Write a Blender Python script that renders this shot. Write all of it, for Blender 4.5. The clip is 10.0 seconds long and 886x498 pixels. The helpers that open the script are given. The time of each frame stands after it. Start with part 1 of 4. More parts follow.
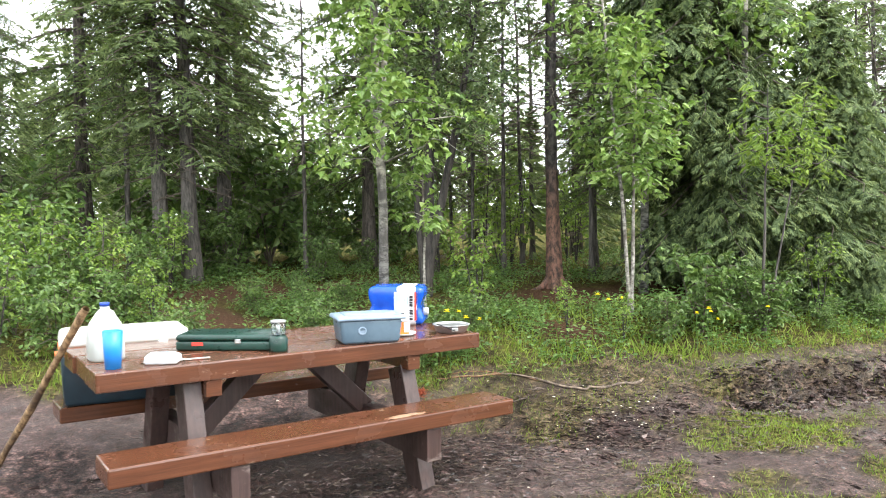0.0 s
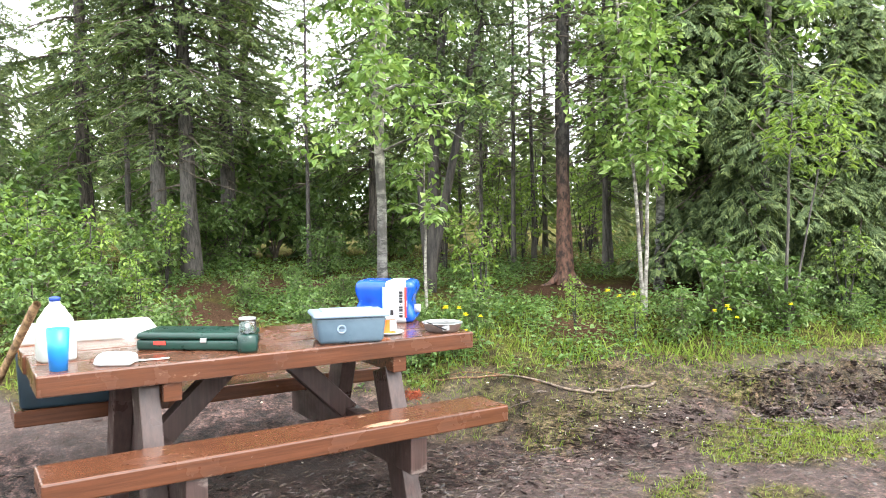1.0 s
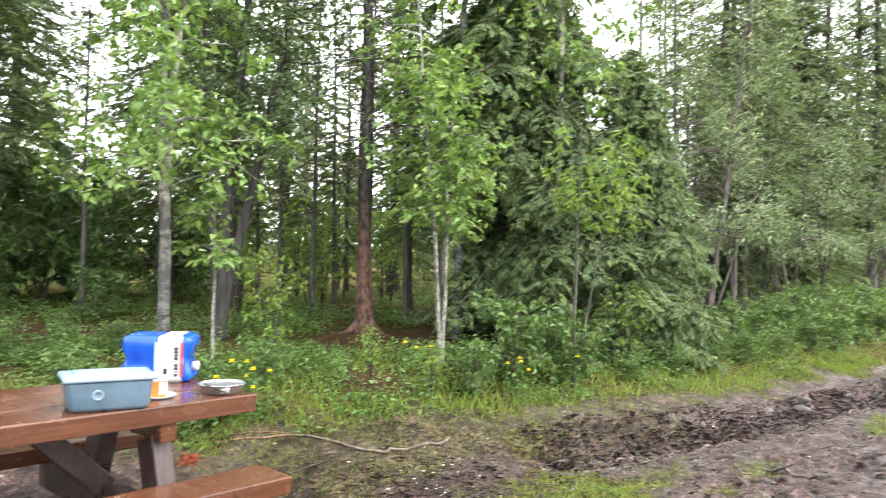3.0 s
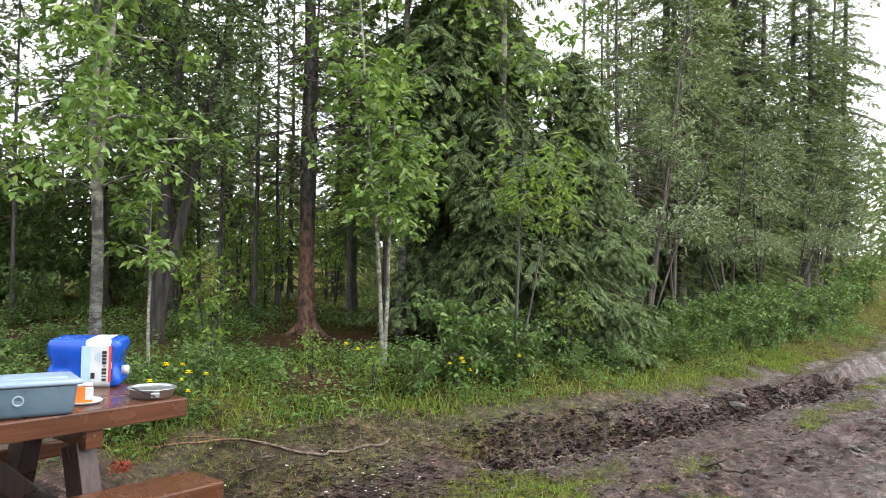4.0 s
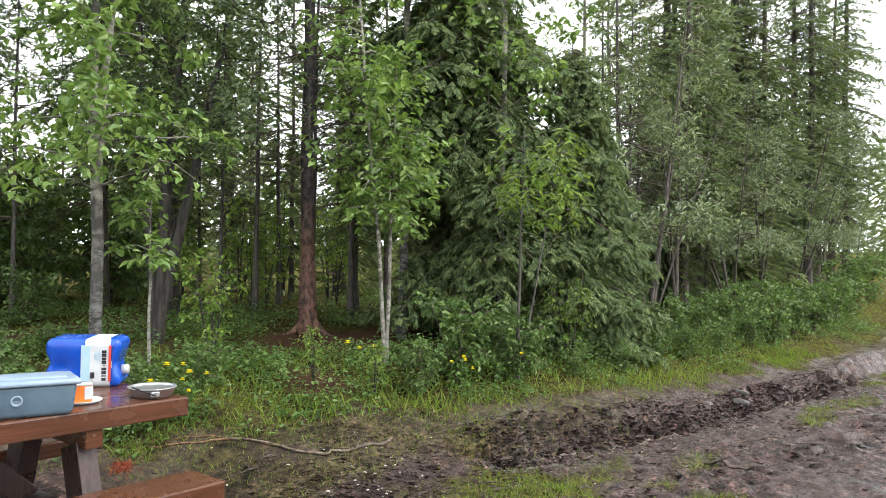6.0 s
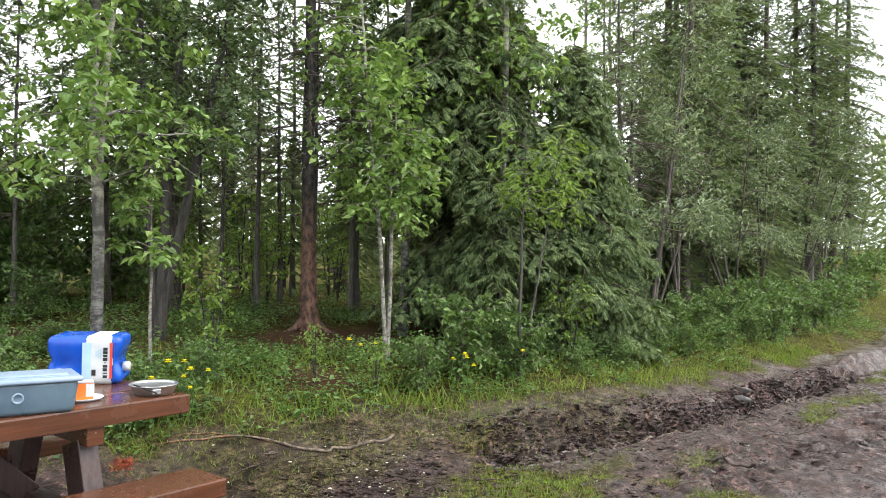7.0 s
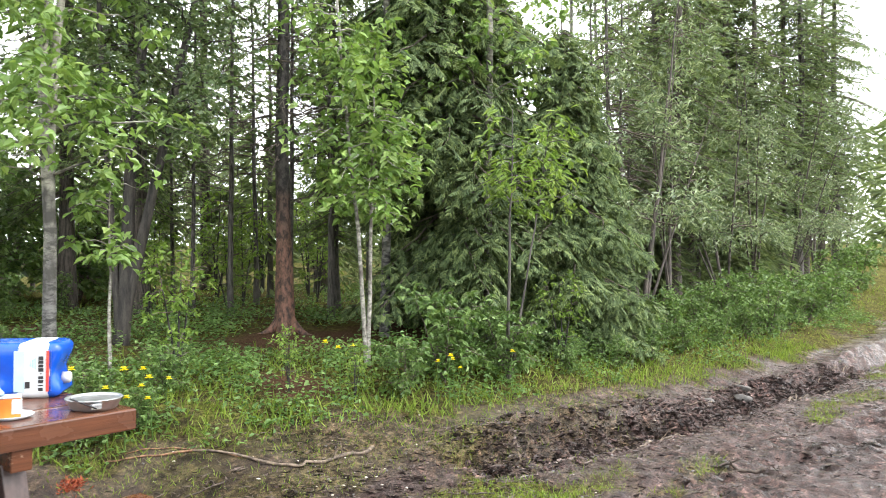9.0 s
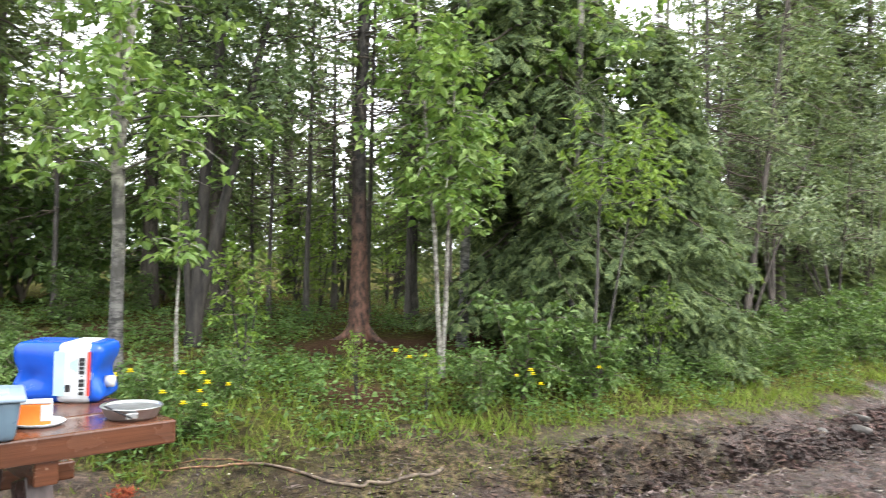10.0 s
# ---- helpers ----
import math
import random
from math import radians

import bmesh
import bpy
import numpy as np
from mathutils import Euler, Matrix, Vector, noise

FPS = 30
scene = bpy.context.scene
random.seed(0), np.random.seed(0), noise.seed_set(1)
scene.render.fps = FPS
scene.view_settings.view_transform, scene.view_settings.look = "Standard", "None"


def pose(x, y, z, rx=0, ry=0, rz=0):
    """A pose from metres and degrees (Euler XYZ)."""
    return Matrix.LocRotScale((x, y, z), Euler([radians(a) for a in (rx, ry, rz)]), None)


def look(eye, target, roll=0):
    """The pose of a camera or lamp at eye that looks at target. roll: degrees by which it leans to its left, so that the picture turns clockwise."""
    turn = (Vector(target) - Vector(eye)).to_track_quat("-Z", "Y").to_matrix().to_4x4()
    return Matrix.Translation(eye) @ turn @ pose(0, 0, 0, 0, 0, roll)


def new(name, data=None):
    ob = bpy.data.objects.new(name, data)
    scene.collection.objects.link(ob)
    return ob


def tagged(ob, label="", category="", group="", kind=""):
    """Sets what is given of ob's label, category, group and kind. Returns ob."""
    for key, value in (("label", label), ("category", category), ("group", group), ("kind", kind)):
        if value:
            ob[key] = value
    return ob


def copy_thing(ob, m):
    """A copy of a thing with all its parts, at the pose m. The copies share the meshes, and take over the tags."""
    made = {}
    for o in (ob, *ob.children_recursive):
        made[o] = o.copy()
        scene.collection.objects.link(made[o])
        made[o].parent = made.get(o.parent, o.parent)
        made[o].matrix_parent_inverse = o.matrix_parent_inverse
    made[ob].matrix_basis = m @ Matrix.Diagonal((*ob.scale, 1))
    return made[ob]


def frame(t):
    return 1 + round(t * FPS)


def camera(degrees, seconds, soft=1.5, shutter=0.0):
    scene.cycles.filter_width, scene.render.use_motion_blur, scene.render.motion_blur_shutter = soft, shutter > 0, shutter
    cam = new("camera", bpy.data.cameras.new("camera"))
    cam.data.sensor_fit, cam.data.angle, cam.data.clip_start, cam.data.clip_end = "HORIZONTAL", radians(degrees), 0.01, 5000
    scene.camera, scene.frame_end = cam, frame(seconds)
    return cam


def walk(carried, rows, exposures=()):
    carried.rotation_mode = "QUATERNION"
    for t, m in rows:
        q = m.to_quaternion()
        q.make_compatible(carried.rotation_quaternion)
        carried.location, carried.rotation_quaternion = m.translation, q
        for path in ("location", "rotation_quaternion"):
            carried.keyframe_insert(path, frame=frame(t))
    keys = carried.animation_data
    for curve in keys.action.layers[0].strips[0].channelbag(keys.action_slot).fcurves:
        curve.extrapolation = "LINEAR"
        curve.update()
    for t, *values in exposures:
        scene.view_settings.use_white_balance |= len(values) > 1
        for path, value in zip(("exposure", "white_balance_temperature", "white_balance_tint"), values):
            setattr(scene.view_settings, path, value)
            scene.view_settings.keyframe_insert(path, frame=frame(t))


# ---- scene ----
cam = camera(60.2, 10.0, soft=0.95, shutter=0.5)
PATH = [
    (0, (-2.177, -3.722, 1.449), (-1.247, -1.954, 1.353), -1.3),
    (0.5, (-2.016, -3.625, 1.448), (-1.092, -1.855, 1.332), -1.3),
    (1, (-1.879, -3.474, 1.406), (-0.994, -1.683, 1.3), -1.2),
    (1.5, (-1.853, -3.346, 1.439), (-0.942, -1.57, 1.327), -0.5),
    (2, (-1.825, -3.278, 1.447), (-0.775, -1.577, 1.368), 0.1),
    (2.5, (-1.743, -3.298, 1.476), (-0.543, -1.7, 1.417), 0.6),
    (3, (-1.709, -3.313, 1.471), (-0.4, -1.8, 1.466), 0.9),
    (3.2, (-1.68, -3.333, 1.469), (-0.329, -1.859, 1.469), 0.9),
    (4.5, (-1.654, -3.344, 1.468), (-0.244, -1.925, 1.467), 0.8),
    (5, (-1.653, -3.345, 1.462), (-0.246, -1.925, 1.459), 0.6),
    (5.5, (-1.639, -3.33, 1.456), (-0.235, -1.906, 1.456), 0.5),
    (7, (-1.632, -3.31, 1.457), (-0.23, -1.884, 1.446), 0.5),
    (7.5, (-1.542, -3.291, 1.44), (-0.149, -1.856, 1.435), 0.2),
    (8, (-1.465, -3.249, 1.419), (-0.085, -1.801, 1.413), -0.1),
    (8.5, (-1.443, -3.137, 1.489), (-0.032, -1.721, 1.456), 0.3),
    (9, (-1.329, -3.025, 1.417), (0.101, -1.627, 1.404), -0.2),
    (9.5, (-1.097, -2.882, 1.386), (0.283, -1.434, 1.399), 0.4),
    (10, (-1.016, -2.757, 1.381), (0.25, -1.208, 1.391), 0.9),
]
EXPOSURE = 1.47
walk(cam, [(t, look(eye, target, roll)) for t, eye, target, roll in PATH],
     [(t, EXPOSURE + e) for t, e in ((0, 0.66), (0.5, 0.85), (1, 1.0), (1.5, 1.1), (2.0, 1.0), (2.5, 0.92), (3.0, 0.8), (3.2, 0.65), (4.3, -0.05), (5.5, -0.04), (7.0, 0.06), (7.5, 0.1), (8.0, 0.43), (8.5, 0.9), (9.0, 0.58), (9.5, 0.3), (10, 0.48))])

# ---- light: a bright overcast sky with a broad, weak sun behind the cloud ----
SUN_EL, SUN_ROT = 52.0, 150.0
world = bpy.data.worlds.new("overcast_sky")
scene.world = world
world.use_nodes = True
wn, wl = world.node_tree.nodes, world.node_tree.links
wn.clear()
sky = wn.new("ShaderNodeTexSky")
sky.sky_type, sky.sun_disc = "NISHITA", False
sky.sun_elevation, sky.sun_rotation = radians(SUN_EL), radians(SUN_ROT)
sky.air_density, sky.dust_density, sky.ozone_density = 1.0, 3.0, 1.0
hsv = wn.new("ShaderNodeHueSaturation")
hsv.inputs["Saturation"].default_value = 0.12
cloud = wn.new("ShaderNodeMixRGB")
cloud.inputs[0].default_value = 0.7
cloud.inputs[2].default_value = (7.6, 8.0, 8.3, 1)
bg = wn.new("ShaderNodeBackground")
bg.inputs[1].default_value = 0.15
wo = wn.new("ShaderNodeOutputWorld")
wl.new(sky.outputs[0], hsv.inputs["Color"])
wl.new(hsv.outputs[0], cloud.inputs[1])
wl.new(cloud.outputs[0], bg.inputs[0])
wl.new(bg.outputs[0], wo.inputs[0])
sun = new("sun", bpy.data.lights.new("sun", "SUN"))
sun.data.energy, sun.data.angle, sun.data.color = 0.8, radians(25), (1.0, 0.97, 0.92)
sun.matrix_world = pose(0, 0, 30, 90 - SUN_EL, 0, 180 - SUN_ROT)

# ---- small helpers ----
rng = np.random.default_rng(7)


def part(name, bm, material, parent=None, label=""):
    """A bmesh as one mesh object, under a thing or a part."""
    me = bpy.data.meshes.new(name)
    bm.to_mesh(me)
    bm.free()
    me.materials.append(material)
    ob = new(name, me)
    if parent:
        ob.parent = parent
    return tagged(ob, label)


def mesh_np(name, v, f, material, parent=None, label="", smooth=False):
    """A mesh object from arrays: points (n, 3) and faces (m, 3 or 4)."""
    me = bpy.data.meshes.new(name)
    f = np.asarray(f, dtype=np.int32)
    k = f.shape[1]
    me.vertices.add(len(v))
    me.vertices.foreach_set("co", np.asarray(v, dtype=np.float32).ravel())
    me.loops.add(f.size)
    me.loops.foreach_set("vertex_index", f.ravel())
    me.polygons.add(len(f))
    me.polygons.foreach_set("loop_start", np.arange(len(f), dtype=np.int32) * k)
    me.polygons.foreach_set("use_smooth", np.full(len(f), smooth))
    me.update(calc_edges=True)
    me.materials.append(material)
    ob = new(name, me)
    if parent:
        ob.parent = parent
    return tagged(ob, label)


def thing(name, m, label, category, group="", kind=""):
    ob = new(name)
    ob.empty_display_size = 0.1
    ob.matrix_world = m
    return tagged(ob, label, category, group, kind)


def smooth_step(a, b, x):
    u = np.clip((x - a) / (b - a), 0, 1)
    return u * u * (3 - 2 * u)


def value_noise(x, y, seed=0):
    """Smooth noise from 0 to 1 on arrays."""
    x, y = np.asarray(x, float), np.asarray(y, float)
    xi, yi = np.floor(x).astype(np.int64), np.floor(y).astype(np.int64)
    u, v = x - xi, y - yi
    u, v = u * u * (3 - 2 * u), v * v * (3 - 2 * v)

    def corner(i, j):
        n = (i * 374761393 + j * 668265263 + seed * 974711) & 0x7FFFFFFF
        n = ((n ^ (n >> 13)) * 1274126177) & 0x7FFFFFFF
        return ((n ^ (n >> 16)) & 0xFFFF) / 65535.0

    a, b, c, d = corner(xi, yi), corner(xi + 1, yi), corner(xi, yi + 1), corner(xi + 1, yi + 1)
    return (a * (1 - u) + b * u) * (1 - v) + (c * (1 - u) + d * u) * v


def fbm(x, y, octaves=4, seed=0):
    s, a, t = 0.0, 0.5, 0.0
    for o in range(octaves):
        s = s + a * value_noise(x * 2 ** o + 17.3 * o, y * 2 ** o - 9.1 * o, seed + o)
        t += a
        a *= 0.5
    return s / t


def rut_y(x):
    """The line of the deep wheel rut along the track."""
    return np.interp(x, [1.2, 2.4, 3.15, 4.2, 5.6, 7.0, 9.5, 12, 20, 60], [0.0, 0.0, -0.05, -0.16, -0.24, -0.34, -0.25, 0.0, 0.7, 5])


def base_height(x, y):
    """The lie of the land: a level clearing and a bank that rises to the forest floor."""
    c = 0.7 - 0.95 * smooth_step(0.2, 1.1, x) + 0.55 * smooth_step(3.2, 6.5, x) + 0.5 * smooth_step(7, 14, x) + np.maximum(0, x - 14) * 0.09
    s = np.maximum(0, y - c)
    return 0.66 * (1 - np.exp(-s / 2.0)) - 0.04 * smooth_step(4.5, 8, x)


def edge_y(x):
    """Where the clearing's bare ground meets the plants."""
    return np.interp(x, [-9, -5, -2.6, -1.2, 0.2, 0.85, 1.5, 2.3, 3.3, 5.3, 8, 12, 20, 60], [-1, 0.5, 2.0, 1.9, 1.3, 0.9, 0.82, 0.6, 0.42, 0.42, 0.42, 0.55, 1.3, 5.5])


def ground_height(x, y):
    x, y = np.asarray(x, float), np.asarray(y, float)
    near = smooth_step(22, 12, np.hypot(x - 2, y))
    z = base_height(x, y)
    z = z + (fbm(x * 0.8, y * 0.8, 3, 3) - 0.5) * 0.07 * near
    z = z + (fbm(x * 5, y * 5, 5, 5) - 0.5) * 0.05 * near
    d = y - rut_y(x) - 0.10 * (value_noise(x * 2.2, y * 0 + 3, 9) - 0.5)
    along = smooth_step(1.6, 2.5, x)
    wide = 0.16
    churn = 0.45 + 1.1 * value_noise(x * 1.1, y * 0.3, 21)
    z = z - 0.12 * along * near * churn * np.exp(-(d / wide) ** 2)
    z = z + 0.075 * along * near * churn * np.exp(-((d - 0.27) / 0.13) ** 2)
    lumps = np.abs(fbm(x * 6, y * 9, 4, 31) - 0.5) * 2
    z = z + ((fbm(x * 7, y * 9, 5, 33) - 0.5) * 0.22 - lumps * 0.12 + 0.03) * along * near * np.exp(-((d - 0.08) / 0.27) ** 2)
    d2 = y - (rut_y(x) - 0.95 - 0.06 * (x - 4))
    z = z - 0.035 * along * near * np.exp(-(d2 / 0.25) ** 2)
    z = z + (fbm(x * 11, y * 11, 2, 41) - 0.5) * 0.10 * along * near * np.exp(-((d2 + 0.1) / 0.5) ** 2)
    return z


def ground_at(x, y):
    return float(ground_height(np.array([x]), np.array([y]))[0])


def grass_cover(x, y):
    """How grassy the ground is, 0 to 1."""
    n = fbm(x * 0.9 + 4, y * 0.9, 3, 51)
    n2 = fbm(x * 3.3, y * 3.3, 3, 57)
    e = y - edge_y(x)
    g = smooth_step(-0.15, 0.3, e + (n2 - 0.5) * 0.7)
    moss = 0.42 * smooth_step(-0.8, -0.1, e + (n2 - 0.5) * 1.3) * smooth_step(4.6, 3.2, x) * smooth_step(-0.3, 0.5, x)
    g = np.maximum(g, moss)
    for px, py, rx, ry, w in ((1.85, -0.38, 0.85, 0.4, 1.0), (2.5, -0.5, 0.6, 0.25, 0.85), (3.2, -0.84, 0.5, 0.16, 0.55), (6.0, -0.85, 0.8, 0.2, 0.6), (0.75, 0.3, 0.35, 0.3, 0.45), (1.5, 0.4, 0.45, 0.25, 0.5), (2.15, 0.24, 0.4, 0.16, 0.6), (-1.1, -0.45, 0.5, 0.22, 0.7), (0.6, -1.2, 0.8, 0.5, 0.7), (2.2, -1.5, 0.7, 0.4, 0.7), (9, -0.6, 1.5, 0.25, 0.6)):
        q = ((x - px) / rx) ** 2 + ((y - py) / ry) ** 2
        g = np.maximum(g, w * smooth_step(1.3, 0.2, q + (n2 - 0.5) * 3.4))
    out = smooth_step(7, 12, np.hypot(x - 1, y))
    g = np.maximum(g, out * smooth_step(0.25, 0.5, n) * (1 - np.exp(-((y - rut_y(x) + 0.5) / 1.2) ** 2) * smooth_step(1, 3, x)))
    g = np.maximum(g, smooth_step(11, 15, np.hypot(x - 1, y)) * smooth_step(1.0, 2.0, np.abs(y - rut_y(x) + 0.6) / (1 + 0.0 * x)))
    return np.clip(g, 0, 1)


def churned_or_shaded(x, y):
    """Fresh wet soil torn up in the rut and on the track, with painted shade there and under the table, 0 to 1."""
    n = fbm(x * 3.1 + 2, y * 3.1, 4, 65)
    d = y - rut_y(x) - 0.05
    c = smooth_step(2.3, 3.1, x) * smooth_step(10, 7, x) * 0.85 * np.exp(-(d / 0.16) ** 2)
    for px, py, rx, ry in ((4.3, -1.3, 0.7, 0.3), (5.9, -1.5, 0.8, 0.3), (0.9, 0.75, 0.7, 0.3), (-0.6, 0.3, 1.4, 0.6), (1.0, -0.1, 0.5, 0.3)):
        c = np.maximum(c, 0.75 * np.exp(-((x - px) / rx) ** 2 - ((y - py) / ry) ** 2))
    return np.clip(smooth_step(0.15, 0.6, c + (n - 0.5) * 0.9), 0, 1)


def litter_cover(x, y):
    """Brown needle litter under the trees, 0 to 1."""
    n2 = fbm(x * 2.1 + 9, y * 2.1, 3, 61)
    l = 0
    for px, py, rx, ry in ((2.85, 2.85, 1.05, 0.6), (1.85, 1.65, 0.28, 0.36), (0.85, 4.7, 1.5, 0.5), (-0.8, 3.5, 0.35, 0.9), (4.6, 2.6, 1.6, 0.8), (-0.4, 5.2, 0.8, 0.4)):
        q = ((x - px) / rx) ** 2 + ((y - py) / ry) ** 2
        l = np.maximum(l, smooth_step(1.5, 0.4, q + (n2 - 0.5) * 1.8))
    deep = smooth_step(1.2, 2.5, y - edge_y(x)) * smooth_step(0.48, 0.6, n2) * smooth_step(14, 9, np.hypot(x, y)) * 0.35
    return np.clip(np.maximum(l, deep), 0, 1)


# ---- materials ----
def mat(name):
    m = bpy.data.materials.new(name)
    m.use_nodes = True
    n = m.node_tree.nodes
    return m, n, m.node_tree.links, n["Principled BSDF"]


def coords(n, links, scale=(1, 1, 1), space="Object"):
    tc = n.new("ShaderNodeTexCoord")
    mp = n.new("ShaderNodeMapping")
    mp.inputs["Scale"].default_value = scale
    links.new(tc.outputs[space], mp.inputs["Vector"])
    return mp.outputs[0]


def noise_tex(n, links, vec, scale, detail=4, rough=0.6):
    t = n.new("ShaderNodeTexNoise")
    t.inputs["Scale"].default_value, t.inputs["Detail"].default_value, t.inputs["Roughness"].default_value = scale, detail, rough
    if vec is not None:
        links.new(vec, t.inputs["Vector"])
    return t.outputs["Fac"]


def ramp(n, links, fac, stops):
    r = n.new("ShaderNodeValToRGB")
    el = r.color_ramp.elements
    while len(el) < len(stops):
        el.new(0.5)
    for e, (p, c) in zip(el, stops):
        e.position, e.color = p, (*c, 1) if len(c) == 3 else c
    links.new(fac, r.inputs[0])
    return r.outputs[0]


def mixc(n, links, fac, a, b, mode="MIX"):
    m = n.new("ShaderNodeMixRGB")
    m.blend_type = mode
    for s, v in zip(m.inputs, (fac, a, b)):
        if isinstance(v, (int, float)):
            s.default_value = v
        elif isinstance(v, tuple):
            s.default_value = (*v, 1)
        else:
            links.new(v, s)
    return m.outputs[0]


def maths(n, links, op, a, b=0.0, clamp=False):
    m = n.new("ShaderNodeMath")
    m.inputs[2].default_value = 0.25
    m.operation, m.use_clamp = op, clamp
    for s, v in zip(m.inputs, (a, b)):
        if isinstance(v, (int, float)):
            s.default_value = v
        else:
            links.new(v, s)
    return m.outputs[0]


def bump(n, links, p, height, strength, distance):
    b = n.new("ShaderNodeBump")
    b.inputs["Strength"].default_value, b.inputs["Distance"].default_value = strength, distance
    links.new(height, b.inputs["Height"])
    links.new(b.outputs[0], p.inputs["Normal"])


def simple(name, dark, light, rough=0.5, scale=12.0, metal=0.0, bumps=0.15, bump_scale=60.0, stretch=(1, 1, 1), coat=0.0):
    """A surface with two colours of soft mottling, uneven gloss and fine relief."""
    m, n, k, p = mat(name)
    v = coords(n, k, stretch)
    f = noise_tex(n, k, v, scale, 5)
    k.new(ramp(n, k, f, [(0.3, dark), (0.7, light)]), p.inputs["Base Color"])
    r = maths(n, k, "MULTIPLY", noise_tex(n, k, v, scale * 2.7, 3), 0.25)
    rr = maths(n, k, "ADD", r, rough - 0.12, True)
    k.new(rr, p.inputs["Roughness"])
    p.inputs["Metallic"].default_value = metal
    p.inputs["Coat Weight"].default_value = coat
    bump(n, k, p, noise_tex(n, k, v, bump_scale, 3), bumps, 0.004)
    return m


def foliage(name, dark, light, tip, rough=0.5, trans=0.35, tip_share=0.25, gloss=0.22):
    """Leaves: each one of its own shade, with light coming through."""
    m, n, k, p = mat(name)
    g = n.new("ShaderNodeNewGeometry")
    f = noise_tex(n, k, coords(n, k), 2.2, 3)
    a = maths(n, k, "ADD", maths(n, k, "MULTIPLY", g.outputs["Random Per Island"], 0.6), maths(n, k, "MULTIPLY", maths(n, k, "SUBTRACT", f, 0.25, True), 0.8))
    col = ramp(n, k, a, [(0.1, dark), (0.72 - tip_share * 0.3, light), (0.95, tip)])
    k.new(col, p.inputs["Base Color"])
    p.inputs["Roughness"].default_value = rough
    p.inputs["Specular IOR Level"].default_value = gloss
    t = n.new("ShaderNodeBsdfTranslucent")
    k.new(mixc(n, k, 1.0, col, (1.0, 1.0, 0.55), "MULTIPLY"), t.inputs["Color"])
    mx = n.new("ShaderNodeMixShader")
    mx.inputs[0].default_value = trans
    k.new(p.outputs[0], mx.inputs[1])
    k.new(t.outputs[0], mx.inputs[2])
    k.new(mx.outputs[0], n["Material Output"].inputs[0])
    return m


def bark(name, dark, light, scale=(1, 1, 0.18), patch=None, strength=0.7, low=None, freq=38):
    m, n, k, p = mat(name)
    v = coords(n, k, scale)
    f = noise_tex(n, k, v, freq, 6, 0.7)
    col = ramp(n, k, f, [(0.4, dark), (0.6, light)])
    if low:
        sep = n.new("ShaderNodeSeparateXYZ")
        k.new(coords(n, k), sep.inputs[0])
        up = n.new("ShaderNodeMapRange")
        up.inputs[1].default_value, up.inputs[2].default_value = low[0], low[1]
        k.new(maths(n, k, "ADD", sep.outputs[2], maths(n, k, "MULTIPLY", noise_tex(n, k, v, 6, 3), 1.4)), up.inputs[0])
        other = ramp(n, k, f, [(0.43, tuple(c * 0.18 for c in low[2])), (0.57, low[2])])
        col = mixc(n, k, up.outputs[0], other, col) if len(low) > 3 else mixc(n, k, up.outputs[0], col, other)
    if patch:
        pf = noise_tex(n, k, coords(n, k, (1, 1, 0.6)), 5.0, 4)
        col = mixc(n, k, ramp(n, k, pf, [(0.48, (0, 0, 0)), (0.6, (1, 1, 1))]), col, patch)
    k.new(col, p.inputs["Base Color"])
    p.inputs["Roughness"].default_value = 0.75
    bump(n, k, p, f, strength, 0.012)
    return m


def painted_wood(name, dark, light, worn, amount=0.5, gloss=0.25, stretch=(0.25, 6, 6), wornscale=3.0):
    """Stain-painted timber, wet from rain, with grain, knocks and bare worn spots."""
    m, n, k, p = mat(name)
    v = coords(n, k, stretch)
    grain = noise_tex(n, k, v, 9, 6, 0.65)
    col = ramp(n, k, grain, [(0.3, dark), (0.7, light)])
    v2 = coords(n, k, (1, 2.2, 2.2))
    w = noise_tex(n, k, v2, wornscale, 6, 0.7)
    wf = ramp(n, k, w, [(amount, (0, 0, 0)), (amount + 0.05, (1, 1, 1))])
    col = mixc(n, k, wf, col, worn)
    k.new(col, p.inputs["Base Color"])
    wet = noise_tex(n, k, coords(n, k), 5, 4)
    k.new(ramp(n, k, wet, [(0.35, (gloss * 0.5,) * 3), (0.65, (gloss + 0.25,) * 3)]), p.inputs["Roughness"])
    p.inputs["Specular IOR Level"].default_value = 0.5
    bump(n, k, p, grain, 0.35, 0.004)
    return m


